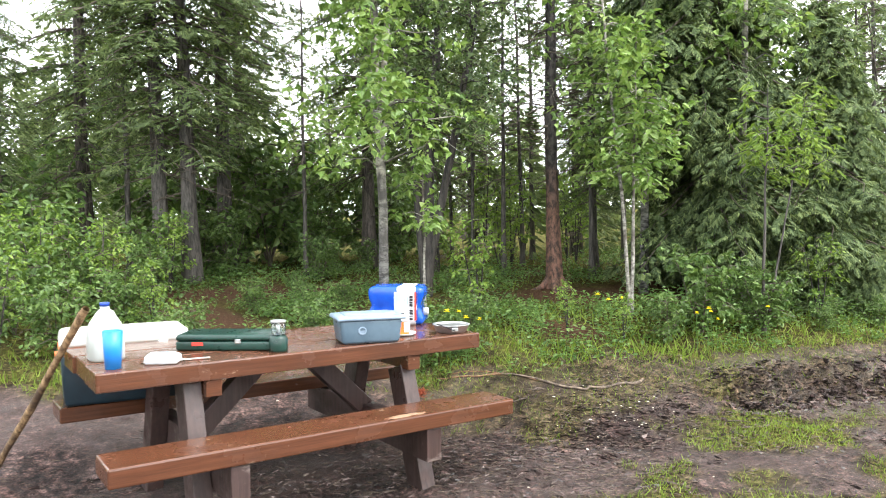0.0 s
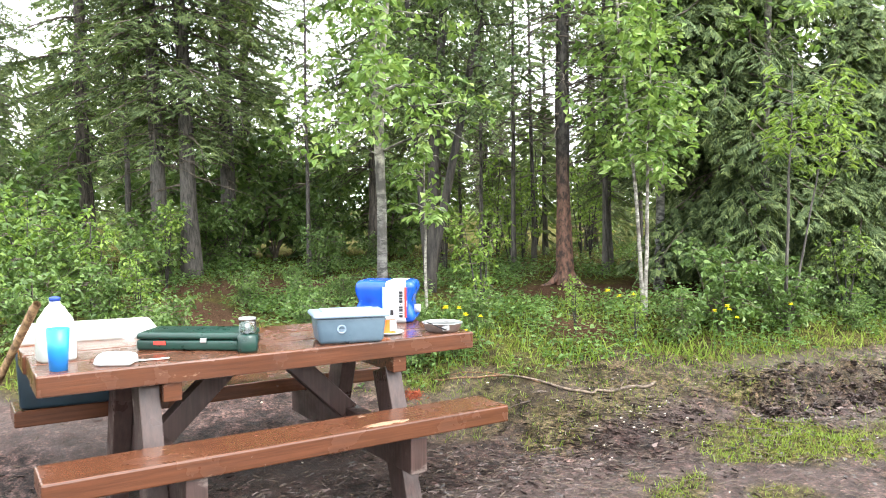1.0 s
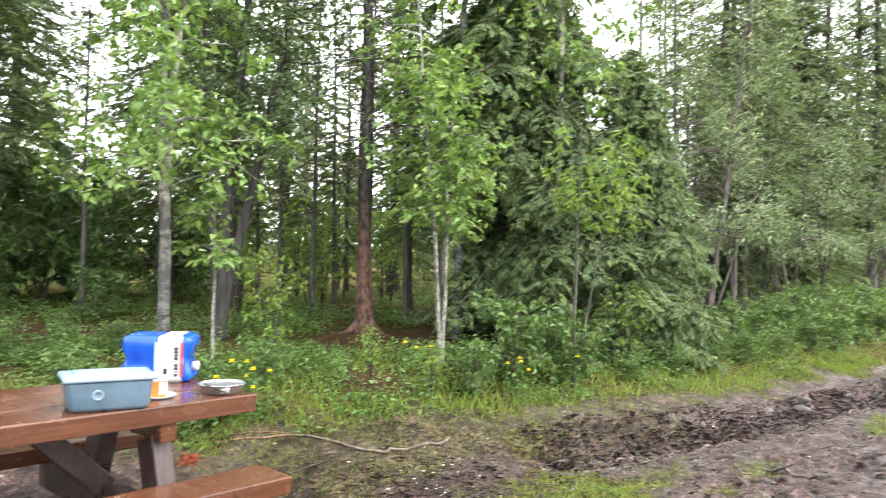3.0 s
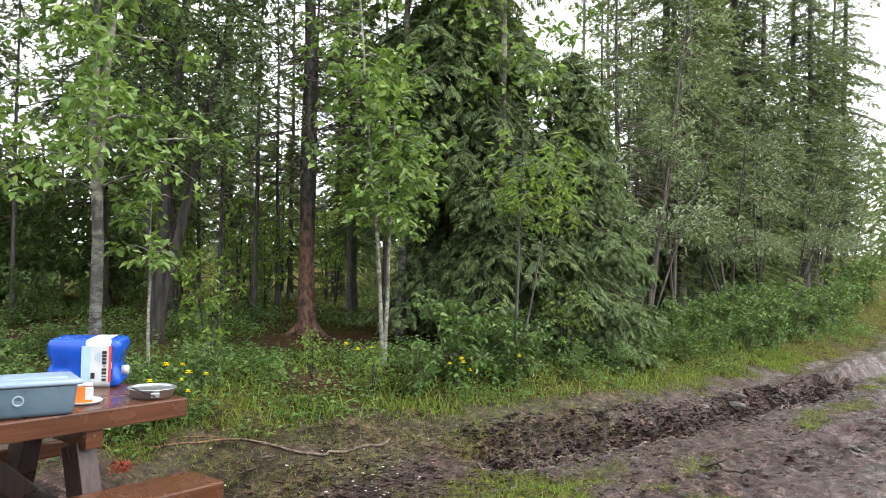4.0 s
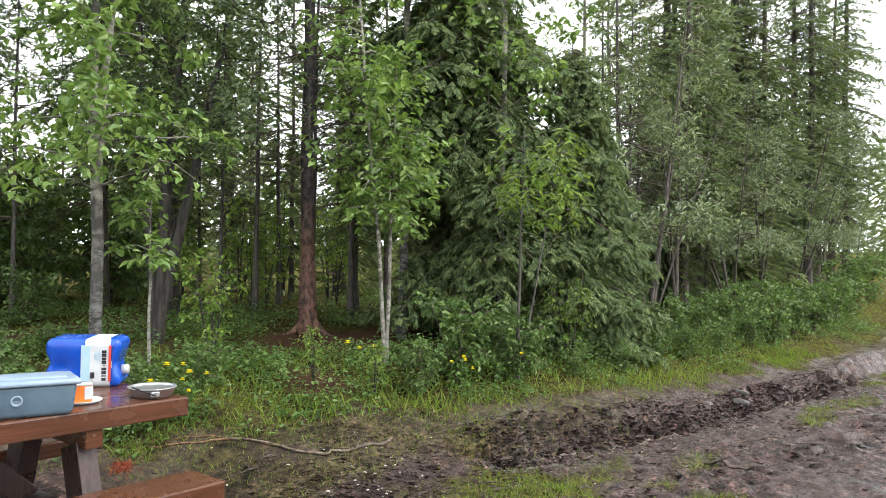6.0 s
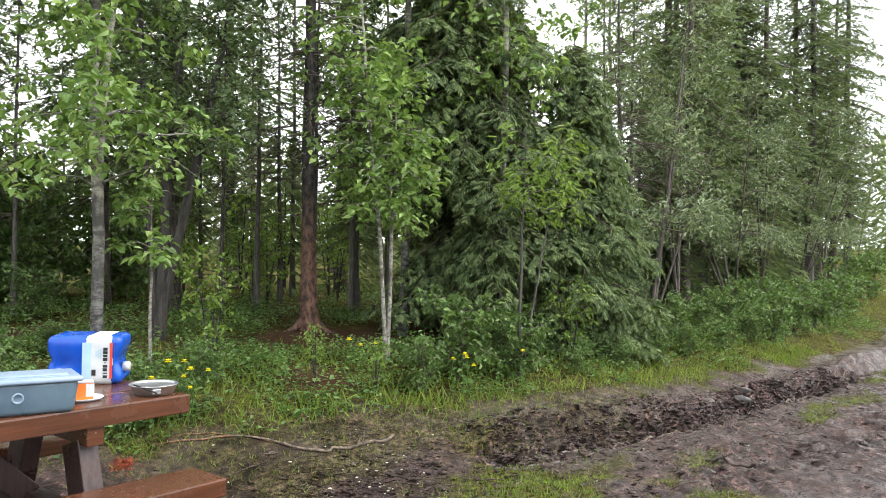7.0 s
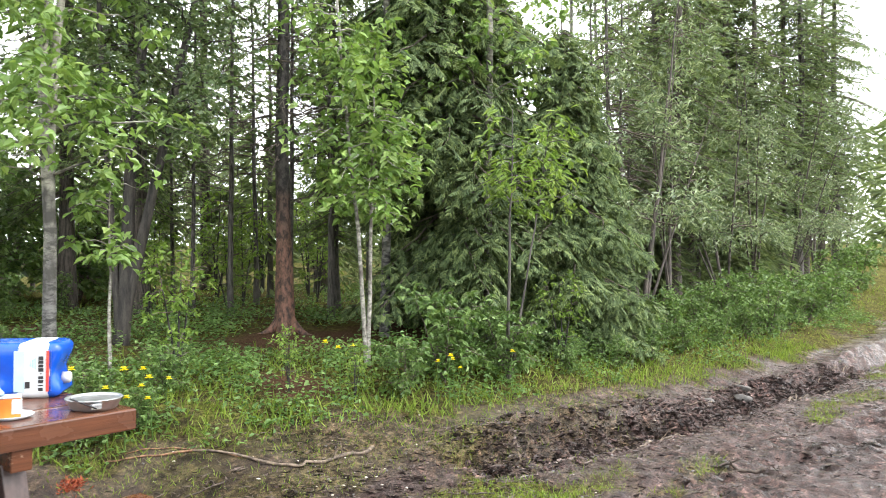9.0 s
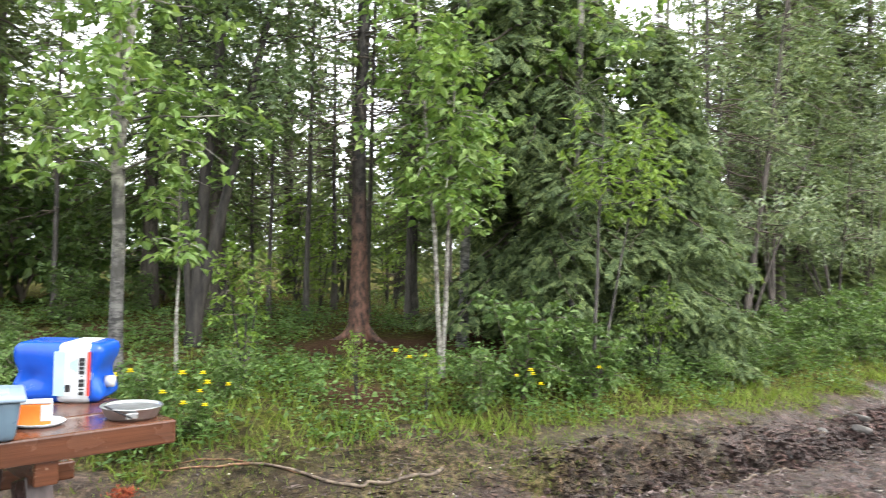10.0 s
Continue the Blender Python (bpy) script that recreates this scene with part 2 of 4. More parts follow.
def ground_material():
    m, n, k, p = mat("wet_earth")
    v = coords(n, k)

    def attr(name):
        a = n.new("ShaderNodeAttribute")
        a.attribute_name = name
        return a.outputs["Fac"]

    big, mid, fine = noise_tex(n, k, v, 1.1, 4), noise_tex(n, k, v, 9, 6, 0.7), noise_tex(n, k, v, 70, 5, 0.75)
    mud = ramp(n, k, mid, [(0.34, (0.010, 0.0065, 0.0055)), (0.5, (0.072, 0.044, 0.040)), (0.66, (0.195, 0.132, 0.122))])
    crumb = noise_tex(n, k, v, 27, 5, 0.75)
    mud = mixc(n, k, 0.85, mud, ramp(n, k, crumb, [(0.38, (0.15, 0.14, 0.135)), (0.5, (0.85, 0.83, 0.82)), (0.62, (2.1, 1.95, 1.85))]), "MULTIPLY")
    mud = mixc(n, k, 0.9, mud, ramp(n, k, fine, [(0.38, (0.3, 0.28, 0.26)), (0.5, (0.85, 0.85, 0.85)), (0.62, (1.6, 1.5, 1.4))]), "MULTIPLY")
    pale = ramp(n, k, big, [(0.45, (0, 0, 0)), (0.6, (0.5, 0.5, 0.5))])
    mud = mixc(n, k, pale, mud, (0.105, 0.077, 0.071))
    turf = ramp(n, k, crumb, [(0.36, (0.022, 0.024, 0.008)), (0.5, (0.085, 0.095, 0.020)), (0.64, (0.18, 0.18, 0.045))])
    lit = ramp(n, k, fine, [(0.3, (0.028, 0.016, 0.010)), (0.5, (0.078, 0.044, 0.029)), (0.7, (0.15, 0.095, 0.062))])
    # Darkens wet torn soil, and paints in shade of the rut and the table.
    mud = mixc(n, k, attr("churn"), mud, mixc(n, k, 1.0, mud, (0.58, 0.53, 0.52), "MULTIPLY"))
    col = mixc(n, k, maths(n, k, "MULTIPLY", attr("grass"), ramp(n, k, mid, [(0.4, (0.25, 0.25, 0.25)), (0.58, (0.95, 0.95, 0.95))])), mud, turf)
    col = mixc(n, k, attr("litter"), col, lit)
    k.new(col, p.inputs["Base Color"])
    soak = maths(n, k, "MULTIPLY", attr("wet"), ramp(n, k, noise_tex(n, k, v, 3.2, 5, 0.7), [(0.42, (0, 0, 0)), (0.6, (1, 1, 1))]))
    wetness = mixc(n, k, soak, (0.7, 0.7, 0.7), (0.22, 0.22, 0.22))
    dry = mixc(n, k, attr("grass"), wetness, (0.85, 0.85, 0.85))
    k.new(mixc(n, k, attr("litter"), dry, (0.85, 0.85, 0.85)), p.inputs["Roughness"])
    k.new(maths(n, k, "SUBTRACT", maths(n, k, "MULTIPLY_ADD", soak, 0.28), maths(n, k, "MULTIPLY", attr("grass"), 0.45), True), p.inputs["Specular IOR Level"])
    hgt = mixc(n, k, 0.45, mixc(n, k, 0.5, mid, crumb), fine)
    bump(n, k, p, hgt, 1.0, 0.05)
    return m


EARTH = ground_material()
SPRUCE_LEAF = foliage("spruce_needles", (0.055, 0.082, 0.040), (0.15, 0.20, 0.085), (0.27, 0.33, 0.13), 0.55, 0.38, 0.25, 0.14)
SPRUCE_DROOP = foliage("drooping_spruce_needles", (0.045, 0.072, 0.036), (0.14, 0.19, 0.085), (0.30, 0.37, 0.15), 0.55, 0.34, 0.5, 0.14)
# Paler and greyer than near needles: haze over the woods is put into the colour.
HAZED_LEAF = foliage("hazed_conifer_needles", (0.08, 0.11, 0.06), (0.19, 0.24, 0.12), (0.29, 0.34, 0.18), 0.6, 0.45)
ASPEN_LEAF = foliage("aspen_leaves", (0.08, 0.145, 0.036), (0.19, 0.30, 0.078), (0.36, 0.46, 0.165), 0.34, 0.4, 0.6, 0.45)
BRIGHT_LEAF = foliage("young_yellow_green_leaves", (0.095, 0.165, 0.03), (0.185, 0.28, 0.058), (0.31, 0.40, 0.11), 0.42, 0.42, 0.6)
WILLOW_LEAF = foliage("willow_leaves", (0.055, 0.085, 0.045), (0.19, 0.25, 0.14), (0.42, 0.48, 0.31), 0.36, 0.38, 0.6, 0.5)
ALDER_LEAF = foliage("small_dark_willow_leaves", (0.05, 0.085, 0.035), (0.12, 0.175, 0.075), (0.24, 0.31, 0.14), 0.38, 0.4, 0.5, 0.45)
SHRUB_LEAF = foliage("shrub_leaves", (0.05, 0.098, 0.027), (0.13, 0.21, 0.06), (0.26, 0.36, 0.13), 0.38, 0.42, 0.5, 0.4)
HERB_LEAF = foliage("herb_leaves", (0.042, 0.085, 0.026), (0.115, 0.205, 0.055), (0.22, 0.33, 0.11), 0.42, 0.42, 0.5, 0.35)
GRASS_BLADE = foliage("grass_blades", (0.075, 0.12, 0.020), (0.18, 0.26, 0.040), (0.31, 0.37, 0.09), 0.5, 0.42, 0.5)
DARK_BARK = bark("dark_spruce_bark", (0.028, 0.022, 0.018), (0.115, 0.092, 0.078))
RED_BARK = bark("reddish_spruce_bark", (0.03, 0.018, 0.014), (0.20, 0.10, 0.07), (1, 1, 0.55), low=(1.5, 2.3, (0.06, 0.05, 0.045)), freq=24)
GREY_BARK = bark("grey_spruce_bark", (0.03, 0.026, 0.023), (0.115, 0.10, 0.09))
ASPEN_BARK = bark("pale_aspen_bark", (0.10, 0.094, 0.075), (0.29, 0.275, 0.225), (1, 1, 2.2), (0.05, 0.045, 0.04), 0.5, low=(1.35, 2.1, (0.15, 0.142, 0.135), True), freq=13)
BIRCH_BARK = bark("white_birch_bark", (0.12, 0.108, 0.092), (0.40, 0.375, 0.33), (1, 1, 1.6), (0.07, 0.055, 0.045), 0.4, freq=18)
BLACK_BARK = bark("blackish_willow_bark", (0.012, 0.010, 0.009), (0.06, 0.05, 0.043), freq=22)
TWIG_BARK = bark("twig_bark", (0.05, 0.04, 0.03), (0.14, 0.11, 0.085), strength=0.3)


# ---- ground: one sheet from the clearing to the horizon ----
def graded(lo, hi, step, far, grow=1.16):
    mid = list(np.arange(lo, hi + step / 2, step))
    out, d, x = [], step, hi
    while x < far:
        d *= grow
        x += d
        out.append(x)
    down, d, x = [], step, lo
    while x > -far:
        d *= grow
        x -= d
        down.append(x)
    return np.array(down[::-1] + mid + out)


def build_ground():
    xs, ys = graded(-2.9, 8.2, 0.026, 900, 1.15), graded(-1.7, 1.7, 0.022, 900, 1.12)
    gx, gy = np.meshgrid(xs, ys)
    x, y = gx.ravel(), gy.ravel()
    v = np.stack([x, y, ground_height(x, y)], 1)
    nx, ny = len(xs), len(ys)
    i = (np.arange(ny - 1)[:, None] * nx + np.arange(nx - 1)[None, :]).ravel()
    f = np.stack([i, i + 1, i + nx + 1, i + nx], 1)
    ob = mesh_np("ground", v, f, EARTH, smooth=True)
    for name, values in (("grass", grass_cover(x, y)), ("litter", litter_cover(x, y)), ("churn", churned_or_shaded(x, y)), ("wet", smooth_step(0.4, -0.1, y - edge_y(x)) * (0.35 + 0.65 * smooth_step(1.5, 3.0, x)))):
        a = ob.data.attributes.new(name, "FLOAT", "POINT")
        a.data.foreach_set("value", np.asarray(values, dtype=np.float32))
    tagged(ob, "muddy rutted clearing with grass patches and forest litter", "ground", kind="structure")


build_ground()


# ---- plant builders ----
def unit(a):
    return a / np.maximum(np.linalg.norm(a, axis=1, keepdims=True), 1e-9)


def frames_of(d, up=None):
    """For directions d (n, 3): a side and a normal for each."""
    r = rng.normal(size=d.shape) if up is None else up
    s = unit(np.cross(d, r))
    return s, np.cross(s, d)


def place(template, faces, p, d, size, up=None, width=1.0):
    """Copies of a small template (x along, y across, z up) at points p, along d."""
    d = unit(d)
    s, nn = frames_of(d, up)
    t = np.asarray(template, float)
    size = np.asarray(size)[:, None, None]
    v = p[:, None, :] + size * (t[None, :, 0:1] * d[:, None, :] + width * t[None, :, 1:2] * s[:, None, :] + t[None, :, 2:3] * nn[:, None, :])
    f = np.asarray(faces)[None] + (np.arange(len(p)) * len(t))[:, None, None]
    return v.reshape(-1, 3), f.reshape(-1, len(faces[0]))


LEAF = [(0, 0, 0), (0.28, 0.29, 0.08), (0.62, 0.22, 0.05), (1, 0, -0.14), (0.62, -0.22, 0.05), (0.28, -0.29, 0.08)]
LEAF_F = [(0, 1, 2, 3), (0, 3, 4, 5)]
NARROW = [(0, 0, 0), (0.35, 0.13, 0.03), (0.7, 0.1, 0.0), (1, 0, -0.12), (0.7, -0.1, 0.0), (0.35, -0.13, 0.03)]


def shoot(pairs, length, width):
    """A flat conifer shoot: a middle finger and pairs of side fingers, each ridged along its middle."""
    v, f = [], []

    def finger(x0, y0, dx, dy, z0, z1):
        n, k = len(v), math.hypot(dx, dy)
        px, py = -dy / k * width, dx / k * width
        mx, my, mz = x0 + dx * 0.4, y0 + dy * 0.4, z0 * 0.6 + z1 * 0.4
        v.extend([(x0, y0, z0), (mx + px, my + py, mz - width * 0.5), (x0 + dx, y0 + dy, z1), (mx - px, my - py, mz - width * 0.5), (mx, my, mz + width * 0.3)])
        f.extend([(n, n + 4, n + 1), (n + 4, n + 2, n + 1), (n, n + 3, n + 4), (n + 4, n + 3, n + 2)])

    finger(0, 0, 1, 0, 0, -0.08)
    for i in range(pairs):
        t = 0.08 + 0.72 * i / pairs
        k = length * (1 - 0.5 * t)
        for side in (1, -1):
            finger(t + 0.03 * side, 0, k * 0.72, side * k * 0.7, 0, -0.12 * (1 - t))
    return v, f


SPRAY, SPRAY_F = shoot(3, 0.52, 0.085)
SHOOT, SHOOT_F = shoot(2, 0.5, 0.075)
TUFT = [(0, 0, 0), (0.4, 0.1, 0.03), (1, 0, 0), (0.55, -0.1, -0.03), (0.5, 0.0, 0.1), (0.4, 0.0, -0.1)]
TUFT_F = [(0, 1, 2, 3), (0, 4, 2, 5)]


def tube(points, radii, sides=7):
    """A tapered tube along points (n, 3)."""
    p = np.asarray(points, float)
    d = unit(np.gradient(p, axis=0))
    ref = np.where(np.abs(d[:, 2:3]) > 0.9, np.array([[1.0, 0, 0]]), np.array([[0, 0, 1.0]]))
    s = unit(np.cross(d, ref))
    t = np.cross(s, d)
    a = np.linspace(0, 2 * np.pi, sides, endpoint=False)
    v = p[:, None] + np.asarray(radii)[:, None, None] * (np.cos(a)[None, :, None] * s[:, None] + np.sin(a)[None, :, None] * t[:, None])
    n = len(p)
    i = np.arange(n - 1)[:, None] * sides
    j = np.arange(sides)[None]
    f = np.stack([i + j, i + (j + 1) % sides, i + sides + (j + 1) % sides, i + sides + j], -1).reshape(-1, 4)
    return v.reshape(-1, 3), f


def join(pieces):
    vs, fs, o = [], [], 0
    for v, f in pieces:
        vs.append(v)
        fs.append(f + o)
        o += len(v)
    return np.concatenate(vs), np.concatenate(fs)


def trunk_line(h, lean, wob, n=14):
    z = np.linspace(-0.12, h, n)
    az = rng.uniform(0, 6.28)
    w = np.cumsum(rng.normal(0, wob, (n, 2)), axis=0)
    w -= w[0]
    return np.stack([lean[0] * z + w[:, 0], lean[1] * z + w[:, 1], z], 1)


def at_height(line, z):
    return np.stack([np.interp(z, line[:, 2], line[:, 0]), np.interp(z, line[:, 2], line[:, 1]), z], -1)


def spruce(name, h, r, z0, reach, whorl, per, spread, size, leaf, bark_m, label, group="", droop=0.5, dead=0, lean=(0, 0), template="spray", dense_to=6.0, twig=0.45, top_thin=0.5, fill=0.9, pendant=1.0):
    """A conifer: tapered trunk, whorled drooping branches, side twigs with needle sprays."""
    root = thing(name, Matrix(), label, "tree", group)
    line = trunk_line(h, lean, 0.012 * h / 8)
    radii = r * (1 - np.clip(line[:, 2], 0, h) / h * 0.93)
    radii[0] *= 1.5
    radii[1] *= 1.05
    v, f = tube(line, radii, 10)
    mesh_np("trunk", v, f, bark_m, root, smooth=True)
    limbs, P, D, S = [], [], [], []
    z = z0
    while z < h - 0.25:
        frac = (z - z0) / (h - z0)
        length0 = reach * (1 - frac) ** 0.85 * min(1.0, 0.55 + 2.2 * frac) + 0.15
        for _ in range(per if z < dense_to else max(2, int(per * top_thin))):
            az = rng.uniform(0, 6.283)
            L = length0 * rng.uniform(0.6, 1.12)
            t = np.linspace(0, 1, 7)
            out = L * t * (1 - 0.12 * t)
            down = -droop * L * (t ** 1.4) * rng.uniform(0.7, 1.3) + 0.18 * droop * L * t ** 4
            o = at_height(line, np.array([z + rng.uniform(-0.5, 0.5) * whorl]))[0]
            c = o + np.stack([np.cos(az) * out, np.sin(az) * out, down], 1)
            c[1:, :2] += rng.normal(0, 0.02 * L, (6, 2))
            limbs.append(tube(c, np.linspace(0.006 + 0.010 * L, 0.002, 7), 4))
            # side twigs in two rows, each set with shoots that hang more towards its end
            n = max(3, int(L * 0.95 / (size * spread)))
            u = np.repeat(np.linspace(0.10, 0.97, n), 2) + rng.normal(0, 0.015, 2 * n)
            keep = rng.random(2 * n) < fill
            sg = np.tile([1.0, -1.0], n)[keep]
            u = np.clip(u[keep], 0, 1)
            l = twig * L * (1.08 - u) * rng.uniform(0.55, 1.1, len(u)) + size * 0.5
            base = np.stack([np.interp(u, t, c[:, i]) for i in range(3)], 1)
            ahead = rng.uniform(0.35, 0.75, len(u))
            hang = pendant * droop * rng.uniform(0.5, 1.5, len(u))
            flat = np.stack([np.cos(az) * ahead - np.sin(az) * sg, np.sin(az) * ahead + np.cos(az) * sg, 0 * u], 1)
            flat /= np.linalg.norm(flat, axis=1, keepdims=True)
            for j in range(6):
                w = j * size * 0.62
                on = l > w
                if not on.any():
                    break
                q = base[on] + flat[on] * w + rng.normal(0, 0.012, (on.sum(), 3))
                q[:, 2] -= hang[on] * w * (0.5 + 0.5 * w / max(l.max(), 0.1))
                dd = flat[on] + rng.normal(0, 0.22, (on.sum(), 3))
                dd[:, 2] -= hang[on] * (0.5 + 0.9 * w / np.maximum(l[on], 0.1))
                P.append(q)
                D.append(dd)
                S.append(size * rng.uniform(0.7, 1.25, on.sum()))
            P.append(c[-1:])
            D.append(c[-1:] - c[-2:-1])
            S.append(np.array([size]))
        z += whorl * rng.uniform(0.7, 1.3)
    for _ in range(dead):
        zz = rng.uniform(0.35, 1.0) * max(z0, 1.0) + rng.uniform(0, 0.8)
        az, L = rng.uniform(0, 6.283), rng.uniform(0.25, 0.9)
        t = np.linspace(0, 1, 6)
        o = at_height(line, np.array([zz]))[0]
        c = o + np.stack([np.cos(az) * L * t, np.sin(az) * L * t, -0.35 * L * t ** 1.5], 1) + np.concatenate([[[0, 0, 0]], rng.normal(0, 0.02, (5, 3))])
        limbs.append(tube(c, np.linspace(0.009, 0.002, 6), 4))
    v, f = join(limbs)
    tagged(mesh_np("branchwork", v, f, TWIG_BARK, root), kind="stuff")
    tp, tf = (SPRAY, SPRAY_F) if template == "spray" else (SHOOT, SHOOT_F)
    P, D, S = np.concatenate(P), np.concatenate(D), np.concatenate(S)
    v, f = place(tp, tf, P, D, S, np.array([[0, 0, 1.0]]) + rng.normal(0, 0.3, P.shape))
    tagged(mesh_np("crown", v, f, leaf, root), kind="stuff")
    return root


def broadleaf(name, stems, limbs_n, leaves, leaf_size, leaf, bark_m, label, category="tree", group="", z0=0.8, reach=0.9, droop=0.35, template=None, bunch=7, r=0.05, rise=0.35, thin_top=1.0, loose=0.45, fork=0.0):
    """A broad-leaved tree or shrub: stems are (height, lean x, lean y, share of radius)."""
    root = thing(name, Matrix(), label, category, group)
    P, D, S, limbs = [], [], [], []
    for h, lx, ly, share in stems:
        line = trunk_line(h, (0, 0), 0.009 * h / 4) if share == 1.0 or not fork else line.copy()
        line[:, 0] += lx * np.maximum(0, line[:, 2] - fork)
        line[:, 1] += ly * np.maximum(0, line[:, 2] - fork)
        rad = r * share * (1 - np.clip(line[:, 2], 0, h) / h * 0.85)
        rad[0] *= 1.25
        v, f = tube(line, rad, 8)
        mesh_np("trunk" if category == "tree" else "stem", v, f, bark_m, root, smooth=True)
        for i in range(max(2, int(limbs_n / len(stems))) if h > z0 + 0.2 else 0):
            z = z0 + (h - z0) * (rng.random() ** thin_top)
            frac = (z - z0) / max(h - z0, 0.1)
            L = reach * (1 - 0.6 * frac) * rng.uniform(0.45, 1.1)
            az = rng.uniform(0, 6.283)
            t = np.linspace(0, 1, 6)
            o = at_height(line, np.array([z]))[0]
            c = o + np.stack([np.cos(az) * L * t, np.sin(az) * L * t, rise * L * t - droop * L * t ** 2.2], 1)
            c[1:] += rng.normal(0, 0.035 * L, (5, 3))
            limbs.append(tube(c, np.linspace(0.004 + 0.007 * L, 0.0015, 6), 4))
            n = max(3, int(leaves / limbs_n / bunch * L / reach * 1.3))
            for _ in range(n):
                u = rng.uniform(0.25, 1.05)
                q = np.array([np.interp(u, t, c[:, j]) for j in range(3)]) + rng.normal(0, 0.07 * reach + 0.02, 3)
                m = rng.integers(bunch - 3, bunch + 3)
                P.append(q + rng.normal(0, leaf_size * loose, (m, 3)))
                la = rng.uniform(0, 6.283) + np.arange(m) * 2.4
                dd = np.stack([np.cos(la) + 0.35 * np.cos(az), np.sin(la) + 0.35 * np.sin(az), rng.normal(-0.5, 0.35, m)], 1)
                D.append(dd)
                S.append(leaf_size * rng.uniform(0.6, 1.3, m))
    v, f = join(limbs)
    tagged(mesh_np("branchwork", v, f, bark_m if category == "tree" else TWIG_BARK, root), kind="stuff")
    P, D, S = np.concatenate(P), np.concatenate(D), np.concatenate(S)
    up = np.array([[0, 0, 1.0]]) + rng.normal(0, 0.5, P.shape)
    v, f = place(template or LEAF, LEAF_F, P, D, S, up)
    tagged(mesh_np("crown" if category == "tree" else "foliage", v, f, leaf, root), kind="stuff")
    return root


def stand(ob, x, y, turn=0.0, size=1.0, sink=0.0):
    ob.matrix_world = Matrix.LocRotScale((x, y, ground_at(x, y) - sink), Euler((0, 0, radians(turn))), (size,) * 3)
    return ob


def copy_stand(ob, x, y, turn=0.0, size=1.0):
    c = copy_thing(ob, pose(x, y, ground_at(x, y), 0, 0, turn))
    c.scale = (size,) * 3
    return c


# ---- the trees at the clearing's edge ----
bare_spruce = stand(spruce("spruce_tree", 13, 0.076, 4.1, 1.4, 0.22, 4, 0.9, 0.14, SPRUCE_LEAF, RED_BARK, "tall spruce with a bare reddish trunk and dead twigs", droop=0.35, dead=95, dense_to=7, template="tuft"), 2.93, 3.3)
stand(broadleaf("aspen_tree", [(7.5, -0.01, 0.0, 1.0), (7.0, 0.075, -0.04, 0.8)], 140, 9600, 0.08, ASPEN_LEAF, ASPEN_BARK, "twin-stemmed young aspen with pale bark and drooping leaves", z0=1.4, reach=1.0, r=0.05, thin_top=0.85, fork=1.35, bunch=8), 0.53, 2.58)
stand(broadleaf("birch_tree", [(2.75, 0.02, 0.0, 1.0), (5.2, -0.055, 0.03, 0.9)], 110, 5200, 0.076, ASPEN_LEAF, BIRCH_BARK, "slim white-barked birch with a leafy crown", z0=1.25, reach=0.64, r=0.021, rise=0.25, droop=0.4), 2.70, 1.78)
stand(broadleaf("sapling", [(1.7, 0.02, 0.0, 1.0)], 14, 420, 0.08, ASPEN_LEAF, BIRCH_BARK, "thin pale sapling with a few leaves", "tree", z0=0.75, reach=0.4, r=0.016), 0.95, 2.6)
stand(broadleaf("willow_tree", [(2.25, 0.04, 0.0, 1.0), (2.1, 0.14, -0.1, 0.7)], 26, 1100, 0.085, BRIGHT_LEAF, GREY_BARK, "young willow with bright yellow-green leaves", z0=1.45, reach=0.6, r=0.018, template=NARROW, bunch=9), 3.5, 0.95)
slim = stand(broadleaf("aspen_tree", [(8.5, 0.0, 0.0, 1.0)], 80, 4200, 0.08, ASPEN_LEAF, ASPEN_BARK, "tall slim aspen rising out of dark spruces", group="slim aspens", z0=2.3, reach=1.0, r=0.045), 4.2, 1.75)
for x, y, turn in ((8.8, 4.0, 190), (10.2, 4.4, 300), (3.6, 2.6, 140)):
    copy_stand(slim, x, y, turn, 1.05)

droopers = spruce("spruce_tree", 10.5, 0.12, 0.75, 1.6, 0.17, 6, 0.55, 0.135, SPRUCE_DROOP, DARK_BARK, "dense spruce with drooping branches down to the ground", "drooping spruces", droop=0.62, dead=12, dense_to=3.9, twig=0.5, top_thin=0.45, pendant=1.7)
stand(droopers, 4.3, 2.35, 20)
young = spruce("spruce_tree", 4.3, 0.06, 0.25, 1.45, 0.14, 7, 0.55, 0.14, SPRUCE_DROOP, DARK_BARK, "young spruce with drooping branches down to the ground", "young drooping spruces", droop=0.6, dead=6, dense_to=4.6, twig=0.5, pendant=1.7)
stand(young, 5.3, 1.7, 0, 0.84)
copy_stand(young, 5.0, 2.5, 200, 0.95)
copy_stand(young, 6.6, 2.2, 120, 0.66)

grey = spruce("spruce_tree", 12, 0.098, 1.75, 1.45, 0.22, 5, 0.95, 0.14, SPRUCE_LEAF, GREY_BARK, "grey-trunked spruce with bare lower trunk and dead twigs", "mature spruces", droop=0.45, dead=26, dense_to=6.5, top_thin=0.6, template="tuft")
stand(grey, -0.85, 6.4, 0)
for x, y, turn, size in ((-0.5, 6.25, 100, 1.05), (0.3, 8.0, 200, 1.15), (-2.6, 7.4, 60, 0.55), (4.55, 4.6, 110, 0.55), (10.6, 3.6, 215, 1.05), (13.5, 3.6, 90, 1.05), (16.6, 3.3, 180, 1.05), (20.2, 3.6, 20, 1.1)):
    copy_stand(grey, x, y, turn, size)

